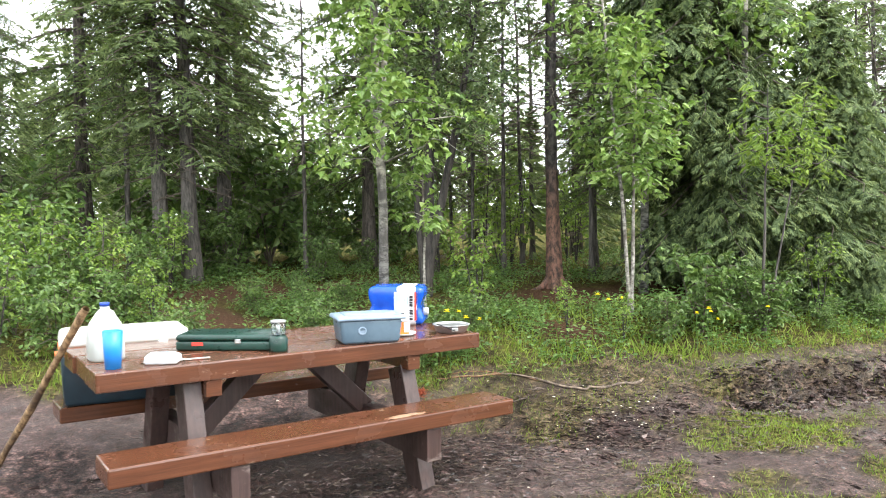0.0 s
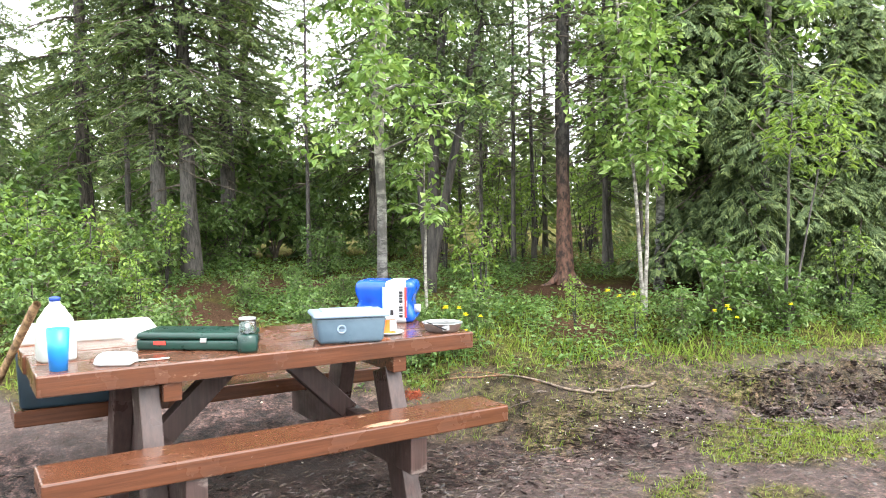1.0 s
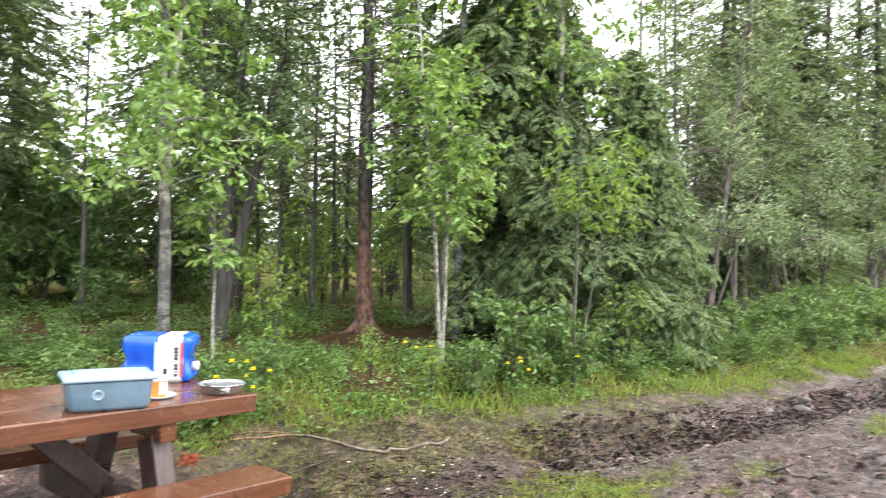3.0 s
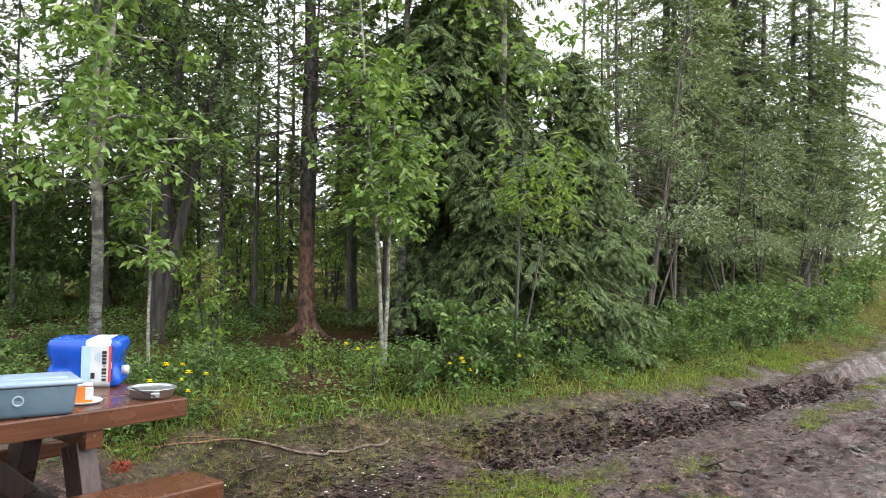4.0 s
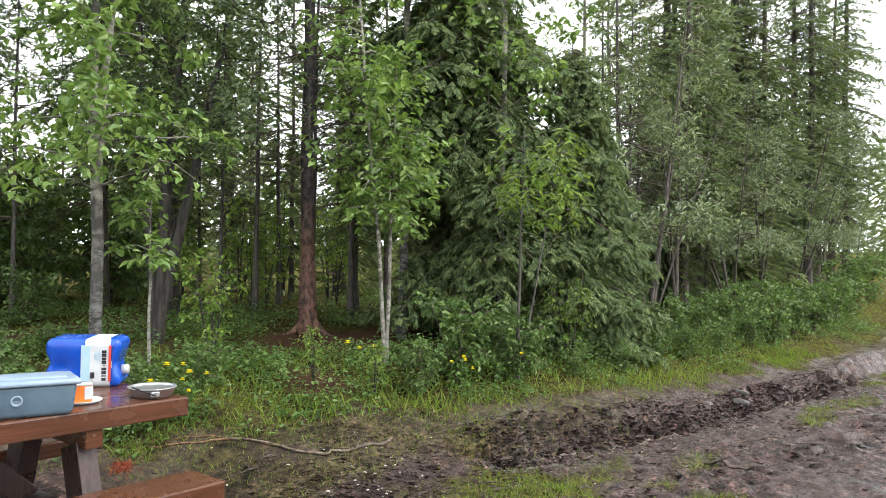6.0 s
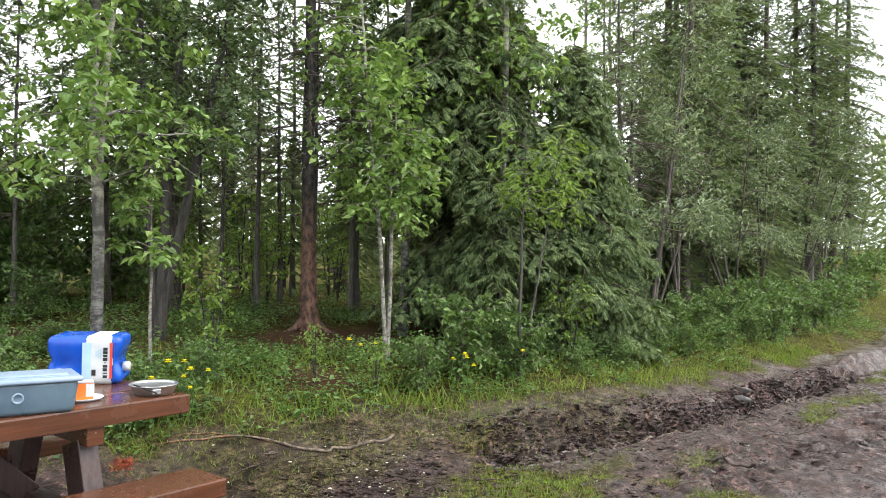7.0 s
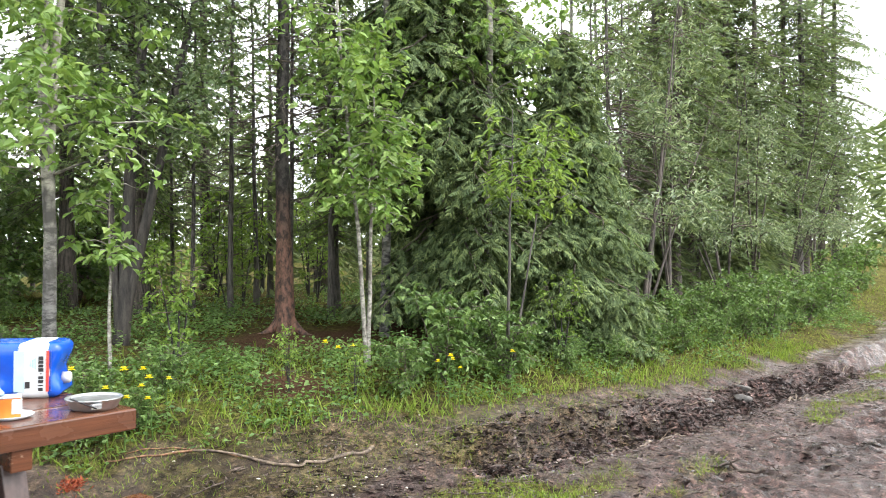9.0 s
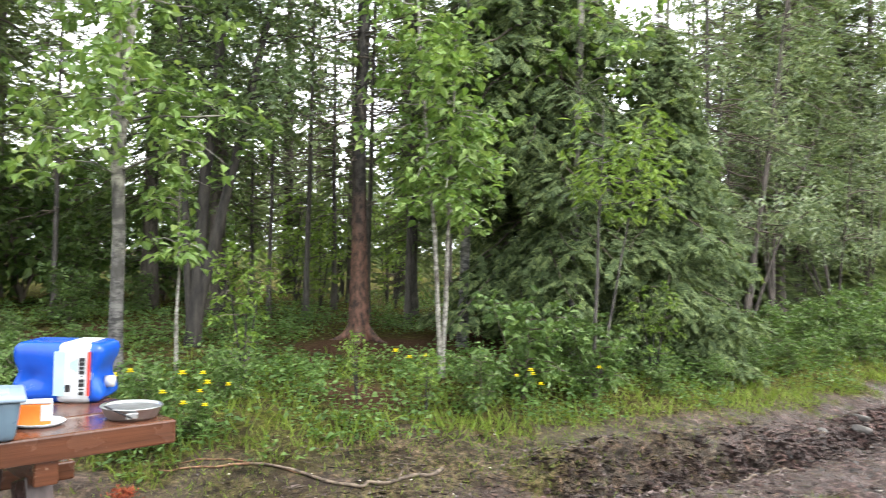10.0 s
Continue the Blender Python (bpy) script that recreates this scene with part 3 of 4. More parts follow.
full = spruce("spruce_tree", 11, 0.10, 1.5, 1.5, 0.21, 5, 0.95, 0.14, SPRUCE_LEAF, DARK_BARK, "full spruce with dense dark branches in the woods", "full spruces", droop=0.5, dead=14, dense_to=5.6, top_thin=0.45, fill=0.75, template="tuft")
stand(full, 2.55, 5.7, 0)
for x, y, turn, size in ((2.2, 7.0, 90, 1.0), (-1.6, 8.4, 180, 1.05), (5.0, 3.6, 30, 0.95), (12.3, 4.4, 60, 1.0), (9.7, 2.7, 70, 0.8), (10.6, 2.9, 250, 0.85), (13.6, 3.1, 10, 0.9)):
    copy_stand(full, x, y, turn, size)

pole = spruce("dead_spruce", 5.5, 0.035, 2.6, 0.5, 0.3, 3, 1.2, 0.12, HAZED_LEAF, GREY_BARK, "thin standing dead spruce pole with a few twigs", "thin forest poles", droop=0.4, dead=30, template="tuft")
stand(pole, 3.15, 4.7)
for i, (x, y) in enumerate(((2.8, 4.9), (3.95, 3.9), (4.1, 5.7), (3.3, 6.4), (4.9, 6.6), (3.75, 4.4), (0.9, 6.0), (5.6, 5.2), (8.2, 3.2), (8.8, 3.0), (9.9, 3.3), (10.9, 2.9), (11.6, 3.1), (12.3, 2.8), (7.3, 2.4), (7.9, 2.6), (13.4, 3.2), (-1.1, 7.6), (0.6, 10.4), (3.0, 10.8))):
    copy_stand(pole, x, y, i * 67, 0.8 + 0.5 * ((i * 37) % 10) / 10)

roots = []
for a in (0.3, 1.7, 2.9, 4.1, 5.3):
    t = np.linspace(0, 1, 6)
    cx, cy = 2.93 + np.cos(a) * (0.04 + 0.24 * t), 3.3 + np.sin(a) * (0.04 + 0.24 * t)
    roots.append(tube(np.stack([cx, cy, ground_height(cx, cy) + 0.16 * (1 - t) ** 2.2 - 0.015], 1), np.linspace(0.055, 0.015, 6), 7))
v, f = join(roots)
root_flare = mesh_np("root_flare", v - np.array([2.93, 3.3, ground_at(2.93, 3.3)]), f, RED_BARK, bare_spruce, smooth=True)

# ---- willows and shrubs along the track ----
stand(broadleaf("willow_tree", [(6.8, 0.10, 0.02, 1.0), (6.2, 0.21, -0.05, 0.8), (5.5, -0.02, 0.08, 0.6)], 170, 19000, 0.06, ALDER_LEAF, BLACK_BARK, "tall dark-stemmed willow with small leaves leaning out of one root", z0=1.75, reach=1.2, r=0.066, bunch=11, loose=0.9), 1.42, 3.55)
willow = broadleaf("willow_shrub", [(4.2, 0.16, -0.05, 1.0), (3.6, 0.32, 0.05, 0.8), (3.4, -0.1, 0.1, 0.8), (2.8, 0.45, -0.1, 0.6)], 46, 6000, 0.08, WILLOW_LEAF, DARK_BARK, "tall grey-green willow shrub with slanting stems", "shrub", "tall willows", z0=1.15, reach=1.05, r=0.03, template=NARROW, bunch=18, loose=0.8)
stand(willow, 7.1, 1.8, 0, 1.1)
for x, y, turn, size in ((8.6, 2.2, 40, 1.0), (10.2, 2.1, 100, 0.95), (12.2, 2.5, 200, 0.95), (14.8, 2.9, 290, 0.95), (18.0, 3.4, 30, 1.0), (22.0, 4.0, 160, 1.1)):
    copy_stand(willow, x, y, turn, size)

shrub = broadleaf("bush", [(0.75, 0.1, 0.0, 1.0), (0.7, -0.25, 0.2, 1.0), (0.65, 0.3, 0.25, 1.0), (0.6, -0.2, -0.3, 0.8), (0.6, 0.35, -0.2, 0.8)], 50, 1300, 0.06, SHRUB_LEAF, TWIG_BARK, "low leafy green bush at the edge of the clearing", "bush", "low bushes", z0=0.1, reach=0.38, r=0.008, bunch=8)
stand(shrub, 2.95, 1.15)
for i, (x, y, size) in enumerate(((3.5, 0.95, 0.8), (2.45, 1.05, 0.6), (4.3, 0.9, 0.36), (5.1, 0.92, 0.4), (5.9, 1.0, 0.42), (6.7, 1.05, 0.5), (7.5, 1.0, 0.6), (8.4, 1.05, 0.7), (0.32, 1.55, 0.4), (0.62, 1.42, 0.38), (0.15, 1.8, 0.45), (9.3, 1.1, 0.95), (10.3, 1.2, 1.0), (11.4, 1.3, 1.1), (12.6, 1.4, 1.1), (13.9, 1.6, 1.1), (2.2, 10.5, 2.4), (-0.6, 10.0, 2.6), (0.8, 9.2, 2.2), (-2.0, 9.8, 2.6), (-3.4, 8.6, 2.4), (3.8, 9.6, 2.4), (-2.6, 7.4, 2.0), (3.2, 8.0, 1.8), (0.1, 6.9, 1.3), (1.4, 7.2, 1.4), (1.0, 8.2, 2.7), (1.9, 8.7, 2.8), (0.2, 8.6, 2.6), (2.7, 7.9, 2.0), (6.2, 1.5, 0.75), (7.1, 1.45, 0.8), (8.0, 1.5, 0.85), (8.9, 1.6, 0.9), (9.9, 1.7, 1.0), (11.0, 1.9, 1.0), (16.0, 2.2, 1.4), (18.5, 2.6, 1.5), (-2.1, 2.7, 0.8), (-1.6, 3.3, 0.75), (-2.4, 3.4, 0.95), (-1.75, 4.2, 1.0), (-2.6, 4.6, 1.2), (-1.2, 4.9, 0.8), (-3.3, 3.0, 1.0), (-1.95, 5.3, 1.1), (-0.35, 3.7, 0.5), (0.2, 4.2, 0.4), (0.0, 3.0, 0.5), (0.5, 3.5, 0.4), (-1.2, 2.4, 0.6), (-0.2, 2.3, 0.55), (0.95, 1.75, 0.5), (0.5, 1.75, 0.5), (-0.9, 6.0, 1.2), (-2.2, 6.0, 1.5), (-3.2, 6.2, 1.6), (0.9, 5.4, 0.8), (1.9, 6.4, 0.6), (-3.8, 4.2, 1.3), (-0.2, 7.2, 1.2), (1.6, 8.0, 1.2), (6.3, 2.0, 0.9), (3.9, 1.45, 0.7))):
    copy_stand(shrub, x, y, i * 83, size)
bright = broadleaf("bush", [(0.95, 0.05, 0.0, 1.0), (0.85, -0.15, 0.1, 1.0), (0.8, 0.2, 0.1, 1.0)], 26, 560, 0.046, BRIGHT_LEAF, BLACK_BARK, "upright young bush with dark stems and yellow-green leaves", "bush", "yellow-green bushes", z0=0.25, reach=0.3, r=0.011, bunch=7)
stand(bright, 1.3, 2.25)
# Copies from (5.3, 6.2) on are added to brighten the gap behind the trunks.
for i, (x, y, size) in enumerate(((1.75, 1.5, 0.5), (4.6, 1.2, 0.9), (2.05, 1.15, 0.45), (-1.7, 3.8, 1.0), (-2.2, 4.2, 1.15), (-1.35, 3.1, 0.7), (-2.5, 3.0, 0.9), (-0.9, 5.4, 1.0), (-2.9, 5.6, 1.4), (5.3, 6.2, 1.5), (6.2, 7.2, 1.9), (5.0, 5.6, 1.2), (4.7, 6.6, 1.5), (5.8, 8.2, 2.2), (3.4, 5.2, 1.1), (3.9, 5.7, 1.3), (4.2, 6.9, 1.7), (3.0, 6.3, 1.4), (2.3, 4.9, 0.9))):
    copy_stand(bright, x, y, 50 + i * 83, size)

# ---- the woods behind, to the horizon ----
far = spruce("conifer", 10, 0.10, 1.0, 1.0, 0.34, 5, 1.0, 0.22, HAZED_LEAF, DARK_BARK, "conifer in the woods behind the clearing", "conifers in the woods", droop=0.4, dead=6, dense_to=7, template="tuft", top_thin=0.7)
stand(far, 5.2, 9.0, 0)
spots = np.random.default_rng(5)
placed = [(5.2, 9.0)]
for x, y in ((13.2, 3.4), (16.5, 3.6), (19.6, 3.8), (14.6, 4.8), (18.0, 5.5), (22.0, 5.0),  (6.4, 7.4)):
    placed.append((x, y))
    copy_stand(far, x, y, 37 * len(placed), float(spots.uniform(0.8, 1.15)))
while len(placed) < 19:
    a, d = spots.uniform(-0.1, 2.2), spots.uniform(11, 34)
    x, y = -1.7 + d * math.cos(a), -3.3 + d * math.sin(a)
    if y < float(edge_y(np.array([x]))[0]) + 3.0 or min(math.hypot(x - u, y - w) for u, w in placed) < 1.7:
        continue
    # the thin gaps through which the sky stands white
    deg = math.degrees(math.atan2(y + 3.3, x + 1.7))
    if any(abs(deg - g) < w for g, w in ((74.3, 2.6), (53.8, 3.2), (35.5, 1.6), (87.5, 1.0), (17.0, 1.5))):
        continue
    placed.append((x, y))
    copy_stand(far, x, y, float(spots.uniform(0, 360)), float(spots.uniform(0.75, 1.2)))
# young conifers behind, and the far edge of the meadow, in needles paled for haze
def woods(name, n, a0, a1, d0, d1, h0, h1, tufts, wide, size, label, gap=True):
    P, D, S = [], [], []
    made = 0
    while made < n:
        a, d = rng.uniform(a0, a1), rng.uniform(d0, d1)
        x, y, h = -1.7 + d * math.cos(a), -3.3 + d * math.sin(a), rng.uniform(h0, h1)
        deg = math.degrees(a)
        if abs(deg - 36) < 2 or abs(deg - 74.3) < 2 or abs(deg - 53.8) < 2.5:
            h *= 0.7
        if gap and 0 < x and y < float(edge_y(np.array([x]))[0]) + 2.2:
            continue
        made += 1
        t = rng.random(tufts) ** 0.9
        b = rng.uniform(0, 6.283, tufts)
        rr = wide * (h / h1) * (1 - t) * np.sqrt(rng.random(tufts)) + 0.05
        P.append(np.stack([x + rr * np.cos(b), y + rr * np.sin(b), ground_at(x, y) + 0.1 + t * h], 1))
        D.append(np.stack([np.cos(b), np.sin(b), rng.normal(-0.4, 0.35, tufts)], 1))
        S.append(size * rng.uniform(0.6, 1.2, tufts))
    v, f = place(TUFT, TUFT_F, np.concatenate(P), np.concatenate(D), np.concatenate(S))
    tagged(mesh_np(name, v, f, HAZED_LEAF), label, "woods", kind="stuff")


woods("young_woods", 75, 0.2, 2.2, 11.5, 24, 1.2, 4.5, 430, 0.95, 0.26, "thicket of young conifers behind the clearing")
woods("young_woods", 34, 0.27, 0.52, 11.5, 19, 1.0, 2.4, 420, 0.9, 0.22, "low dark thicket behind the willows along the track")
woods("distant_woods", 260, -0.2, 2.4, 30, 60, 4, 9, 110, 1.5, 0.8, "line of distant conifers beyond the meadow, haze in their colour")
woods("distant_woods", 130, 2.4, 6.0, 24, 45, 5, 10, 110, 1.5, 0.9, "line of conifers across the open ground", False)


# ---- low plants and grass ----
def scatter(n, test, x0, x1, y0, y1):
    x, y = rng.uniform(x0, x1, n), rng.uniform(y0, y1, n)
    keep = rng.random(n) < test(x, y)
    return x[keep], y[keep]


def herb_density(x, y):
    e = y - edge_y(x)
    n = fbm(x * 1.3, y * 1.3, 3, 71)
    return smooth_step(0.05, 0.5, e + (n - 0.5) * 0.5 + 0.2 * smooth_step(1.5, 1.0, x)) * smooth_step(8, 3.0, e) * (1 - 0.93 * litter_cover(x, y)) * (1 - 0.9 * np.exp(-((x - 2.6) / 0.75) ** 2 - ((y - 2.7) / 0.7) ** 2)) * (0.14 + 0.86 * smooth_step(0.42, 0.57, n))


hx, hy = scatter(30000, herb_density, -4, 14, 0.2, 8.5)
hz = ground_height(hx, hy)
top = (0.07 + 0.25 * smooth_step(0.1, 0.7, hy - edge_y(hx)) - 0.16 * smooth_step(0.9, 1.6, hy - edge_y(hx))) * rng.uniform(0.5, 1.25, len(hx)) * (0.55 + 0.9 * fbm(hx, hy, 2, 77))
k = 8
u = rng.random((len(hx), k))
P = np.stack([hx[:, None] + rng.normal(0, 0.05, (len(hx), k)), hy[:, None] + rng.normal(0, 0.05, (len(hx), k)), hz[:, None] + top[:, None] * (0.15 + 0.85 * u)], -1).reshape(-1, 3)
az = rng.uniform(0, 6.283, len(P))
D = np.stack([np.cos(az), np.sin(az), rng.normal(0.05, 0.35, len(P))], 1)
S = rng.uniform(0.02, 0.052, len(P))
v, f = place(LEAF, LEAF_F, P, D, S, np.array([[0, 0, 1.0]]) + rng.normal(0, 0.35, P.shape))
tagged(mesh_np("undergrowth", v, f, HERB_LEAF), "low green leafy undergrowth on the forest edge", "undergrowth", kind="stuff")


def grass_density(x, y):
    return grass_cover(x, y) ** 1.3 * (1 - litter_cover(x, y))


gx, gy = scatter(240000, lambda x, y: grass_density(x, y) * (0.1 + 0.9 * smooth_step(0.4, -0.1, y - edge_y(x))), -3.5, 9.5, -2.4, 2.8)
gx, gy = np.concatenate([gx, (g2 := scatter(26000, lambda x, y: grass_density(x, y) * 0.6, -6, 20, -2.5, 9))[0]]), np.concatenate([gy, g2[1]])
gz = ground_height(gx, gy)
tall = smooth_step(-0.15, 0.35, gy - edge_y(gx))
L = (0.022 + 0.03 * fbm(gx * 2, gy * 2, 2, 81) + 0.05 * tall) * rng.uniform(0.5, 1.4, len(gx))
D = np.stack([rng.normal(0, 0.5, len(gx)), rng.normal(0, 0.5, len(gx)), np.ones(len(gx))], 1)
BLADE = [(0, 0.035, 0), (0, -0.035, 0), (0.6, 0.02, 0.05), (0.6, -0.02, 0.05), (1, 0, 0.22)]
v, f = place(BLADE, [(0, 1, 3), (0, 3, 2), (2, 3, 4)], np.stack([gx, gy, gz - 0.004], 1), D, L, width=1.6)
tagged(mesh_np("grass", v, f, GRASS_BLADE), "short wet grass growing in patches on the mud", "grass", kind="stuff")

# ---- the picnic table ----
PAINT = painted_wood("brown_table_paint", (0.058, 0.022, 0.012), (0.122, 0.046, 0.023), (0.30, 0.21, 0.15), 0.645, 0.10)
# Dull frame paint, darkened further to carry the shade under the table top.
PAINT_SHADED = painted_wood("shaded_dull_brown_paint", (0.024, 0.013, 0.011), (0.070, 0.040, 0.035), (0.13, 0.10, 0.088), 0.62, 0.5, (6, 6, 0.3))


def box_bm(sx, sy, sz, bevel=0.006, at=(0, 0, 0), seg=2):
    bm = bmesh.new()
    bmesh.ops.create_cube(bm, size=1.0)
    bmesh.ops.scale(bm, vec=(sx, sy, sz), verts=bm.verts)
    if bevel:
        bmesh.ops.bevel(bm, geom=bm.edges[:], offset=bevel, segments=seg, affect="EDGES", profile=0.5)
    bmesh.ops.translate(bm, vec=at, verts=bm.verts)
    return bm


def beam(a, b, w, d, bevel=0.005, side=(1, 0, 0)):
    """A timber from a to b, w along side and d across."""
    a, b = Vector(a), Vector(b)
    z = (b - a).normalized()
    x = (Vector(side) - z * z.dot(Vector(side))).normalized()
    m = Matrix((x, z.cross(x), z)).transposed().to_4x4()
    bm = box_bm(w, d, (b - a).length, bevel)
    bmesh.ops.transform(bm, matrix=Matrix.Translation((a + b) / 2) @ m, verts=bm.verts)
    return bm


def lathe(profile, seg=28):
    bm = bmesh.new()
    rows = [[bm.verts.new((r * math.cos(2 * math.pi * i / seg), r * math.sin(2 * math.pi * i / seg), z)) for i in range(seg)] for r, z in profile]
    for a, b in zip(rows, rows[1:]):
        for i in range(seg):
            fc = bm.faces.new((a[i], a[(i + 1) % seg], b[(i + 1) % seg], b[i]))
            fc.smooth = True
    for row, flip in ((rows[0], True), (rows[-1], False)):
        if (row[0].co - row[1].co).length > 1e-4:
            bm.faces.new(row[::-1] if flip else row)
    bmesh.ops.recalc_face_normals(bm, faces=bm.faces)
    return bm


def shade(ob):
    for p in ob.data.polygons:
        p.use_smooth = True
    return ob


TOP, LEN, DEEP = 0.76, 2.01, 0.80
TABLE = pose(-0.03, -0.024, 0.006, 0, 1.2, 6.78)


def on_table(u, v, turn=0.0, up=TOP):
    """A place on the table, in its own directions; up is the height of the support."""
    return TABLE @ pose(u, v, up, 0, 0, turn)


table = thing("picnic_table", TABLE, "heavy brown-painted wooden picnic table, wet from rain", "picnic table")
for i in range(3):
    w = DEEP / 3 - 0.008
    part("plank", box_bm(LEN, w, 0.085, 0.008, (-LEN / 2 + (0.01, 0.016, 0.006)[i], DEEP / 3 * (i + 0.5), TOP - 0.0425)), PAINT, table)
for y in (-0.19, DEEP + 0.19):
    part("bench", box_bm(LEN, 0.25, 0.08, 0.008, (-LEN / 2 - 0.01, y, 0.445 - 0.04)), PAINT, table)
bm = bmesh.new()
ring = []
for i in range(28):
    a = 2 * math.pi * i / 28
    w = 1 + 0.35 * noise.noise(Vector((math.cos(a) * 2, math.sin(a) * 2, 4)))
    ring.append(bm.verts.new((-0.66 + 0.115 * w * math.cos(a), -0.278 + 0.026 * w * math.sin(a), 0.4465)))
bm.faces.new(ring)
ext = bmesh.ops.extrude_face_region(bm, geom=bm.faces[:])
bmesh.ops.translate(bm, vec=(0, 0, -0.004), verts=[v for v in ext["geom"] if isinstance(v, bmesh.types.BMVert)])
bmesh.ops.recalc_face_normals(bm, faces=bm.faces)
BARE = painted_wood("bare_worn_wood", (0.22, 0.13, 0.08), (0.40, 0.27, 0.18), (0.16, 0.07, 0.035), 0.52, 0.35, wornscale=9.0)
part("bare_patch", bm, BARE, table, "bare worn patch of pale wood")
for x in (-0.42, -1.58):
    inner = -1 if x > -1 else 1
    part("crossbeam", beam((x + inner * 0.087, -0.30, 0.28), (x + inner * 0.087, DEEP + 0.30, 0.28), 0.085, 0.165, side=(1, 0, 0)), PAINT_SHADED, table)
    part("cleat", beam((x + (0.082 if x < -1 else 0.0), 0.02, 0.635), (x + (0.082 if x < -1 else 0.0), DEEP - 0.02, 0.635), 0.075, 0.078), PAINT, table)
    for y0, y1 in ((0.16, -0.07), (DEEP - 0.16, DEEP + 0.07)):
        part("leg", beam((x, y1, -0.09), (x, y0, 0.672 if x < -1 else 0.594), 0.085, 0.145), PAINT_SHADED, table)
    part("brace", beam((x + inner * 0.10, DEEP / 2, 0.34), (x + inner * 0.44, DEEP / 2, 0.665), 0.085, 0.10, side=(0, 1, 0)), PAINT_SHADED, table)

# ---- plastics, metals and papers ----
BLUE = simple("blue_jug_plastic", (0.003, 0.048, 0.36), (0.006, 0.085, 0.50), 0.22, 5, bumps=0.05)
CUP_BLUE = simple("sky_blue_plastic", (0.012, 0.18, 0.58), (0.02, 0.24, 0.68), 0.35, 8, bumps=0.05)
CAP_BLUE = simple("dark_blue_plastic", (0.01, 0.04, 0.25), (0.02, 0.06, 0.33), 0.35)
WHITE = simple("white_plastic", (0.44, 0.44, 0.41), (0.55, 0.55, 0.52), 0.4, 6, bumps=0.04)
MILKY = simple("milky_plastic", (0.40, 0.42, 0.40), (0.53, 0.55, 0.53), 0.35, 6, bumps=0.06)
PAPER = simple("white_paper", (0.44, 0.46, 0.48), (0.58, 0.60, 0.62), 0.6, 9, bumps=0.1)
PALE_BLUE = simple("pale_blue_print", (0.30, 0.46, 0.56), (0.38, 0.54, 0.62), 0.5)
RED = simple("red_print", (0.52, 0.03, 0.02), (0.62, 0.06, 0.04), 0.5)
BLACK = simple("black_print", (0.008, 0.008, 0.010), (0.02, 0.02, 0.022), 0.5)
GREEN = simple("dark_green_enamel", (0.004, 0.022, 0.016), (0.008, 0.040, 0.030), 0.3, 7, bumps=0.08)
ORANGE = simple("orange_card", (0.72, 0.13, 0.01), (0.82, 0.20, 0.02), 0.5)
STEEL = simple("scuffed_aluminium", (0.42, 0.43, 0.44), (0.62, 0.63, 0.64), 0.36, 20, 0.9, 0.1)
DARK_STEEL = simple("worn_pan_coating", (0.20, 0.20, 0.205), (0.36, 0.36, 0.37), 0.4, 16, 0.7)
TUB = simple("grey_blue_tub_plastic", (0.052, 0.090, 0.125), (0.105, 0.155, 0.20), 0.3, 5, bumps=0.06)
TUB_LID = simple("pale_grey_blue_lid", (0.17, 0.235, 0.31), (0.25, 0.32, 0.40), 0.33, 5, bumps=0.06)
TEAL = simple("dark_teal_plastic", (0.006, 0.018, 0.028), (0.010, 0.030, 0.045), 0.45)
STICK = bark("peeled_stick_wood", (0.10, 0.055, 0.025), (0.36, 0.23, 0.12), (1, 1, 0.5), (0.06, 0.035, 0.02), 0.35)
BRANCH = bark("fallen_branch_bark", (0.04, 0.028, 0.02), (0.19, 0.14, 0.10), (1, 1, 1), strength=0.5, freq=24)
REDDISH = bark("reddish_peeled_branch", (0.09, 0.04, 0.02), (0.28, 0.15, 0.085), (1, 1, 1), strength=0.4)
RUSTY = bark("rust_red_needles", (0.16, 0.03, 0.012), (0.42, 0.10, 0.04))


def bag_bm(sx, sy, sz, taper=1.0, bevel=0.02, seg=3):
    """A rounded box standing on z = 0, wider or narrower at the top."""
    bm = box_bm(sx, sy, sz, bevel, (0, 0, sz / 2), seg)
    for v in bm.verts:
        k = 1 + (taper - 1) * v.co.z / sz
        v.co.x *= k
        v.co.y *= k
    for fc in bm.faces:
        fc.smooth = True
    return bm


def move(bm, x=0, y=0, z=0):
    bmesh.ops.translate(bm, vec=(x, y, z), verts=bm.verts)
    return bm


# water jug lying on its side, with label, cap and handle recess
jug = thing("water_jug", on_table(-0.135, 0.648, -39.8), "blue plastic water jug with a white label, lying on the table", "water jug")
bm = bag_bm(0.345, 0.25, 0.235, 1.0, 0.035, 4)
bmesh.ops.subdivide_edges(bm, edges=[e for e in bm.edges if e.calc_length() > 0.1], cuts=7, use_grid_fill=True)
for v in bm.verts:
    x, y, z = v.co
    dent = math.exp(-((x + 0.16) / 0.05) ** 2) * math.exp(-((z - 0.12) / 0.028) ** 2)
    v.co.x += 0.022 * dent
    if y < -0.10:
        v.co.y += 0.025 * math.exp(-((x + 0.10) / 0.035) ** 2) * math.exp(-((z - 0.10) / 0.035) ** 2)
    v.co.x -= 0.03 * math.exp(-((x - 0.16) / 0.05) ** 2) * math.exp(-((z - 0.11) / 0.05) ** 2)
shade(part("body", bm, BLUE, jug))
label_ob = part("label", box_bm(0.15, 0.257, 0.238, 0.033, (0.065, 0, 0.117), 4), PAPER, jug, "white paper label round the jug")
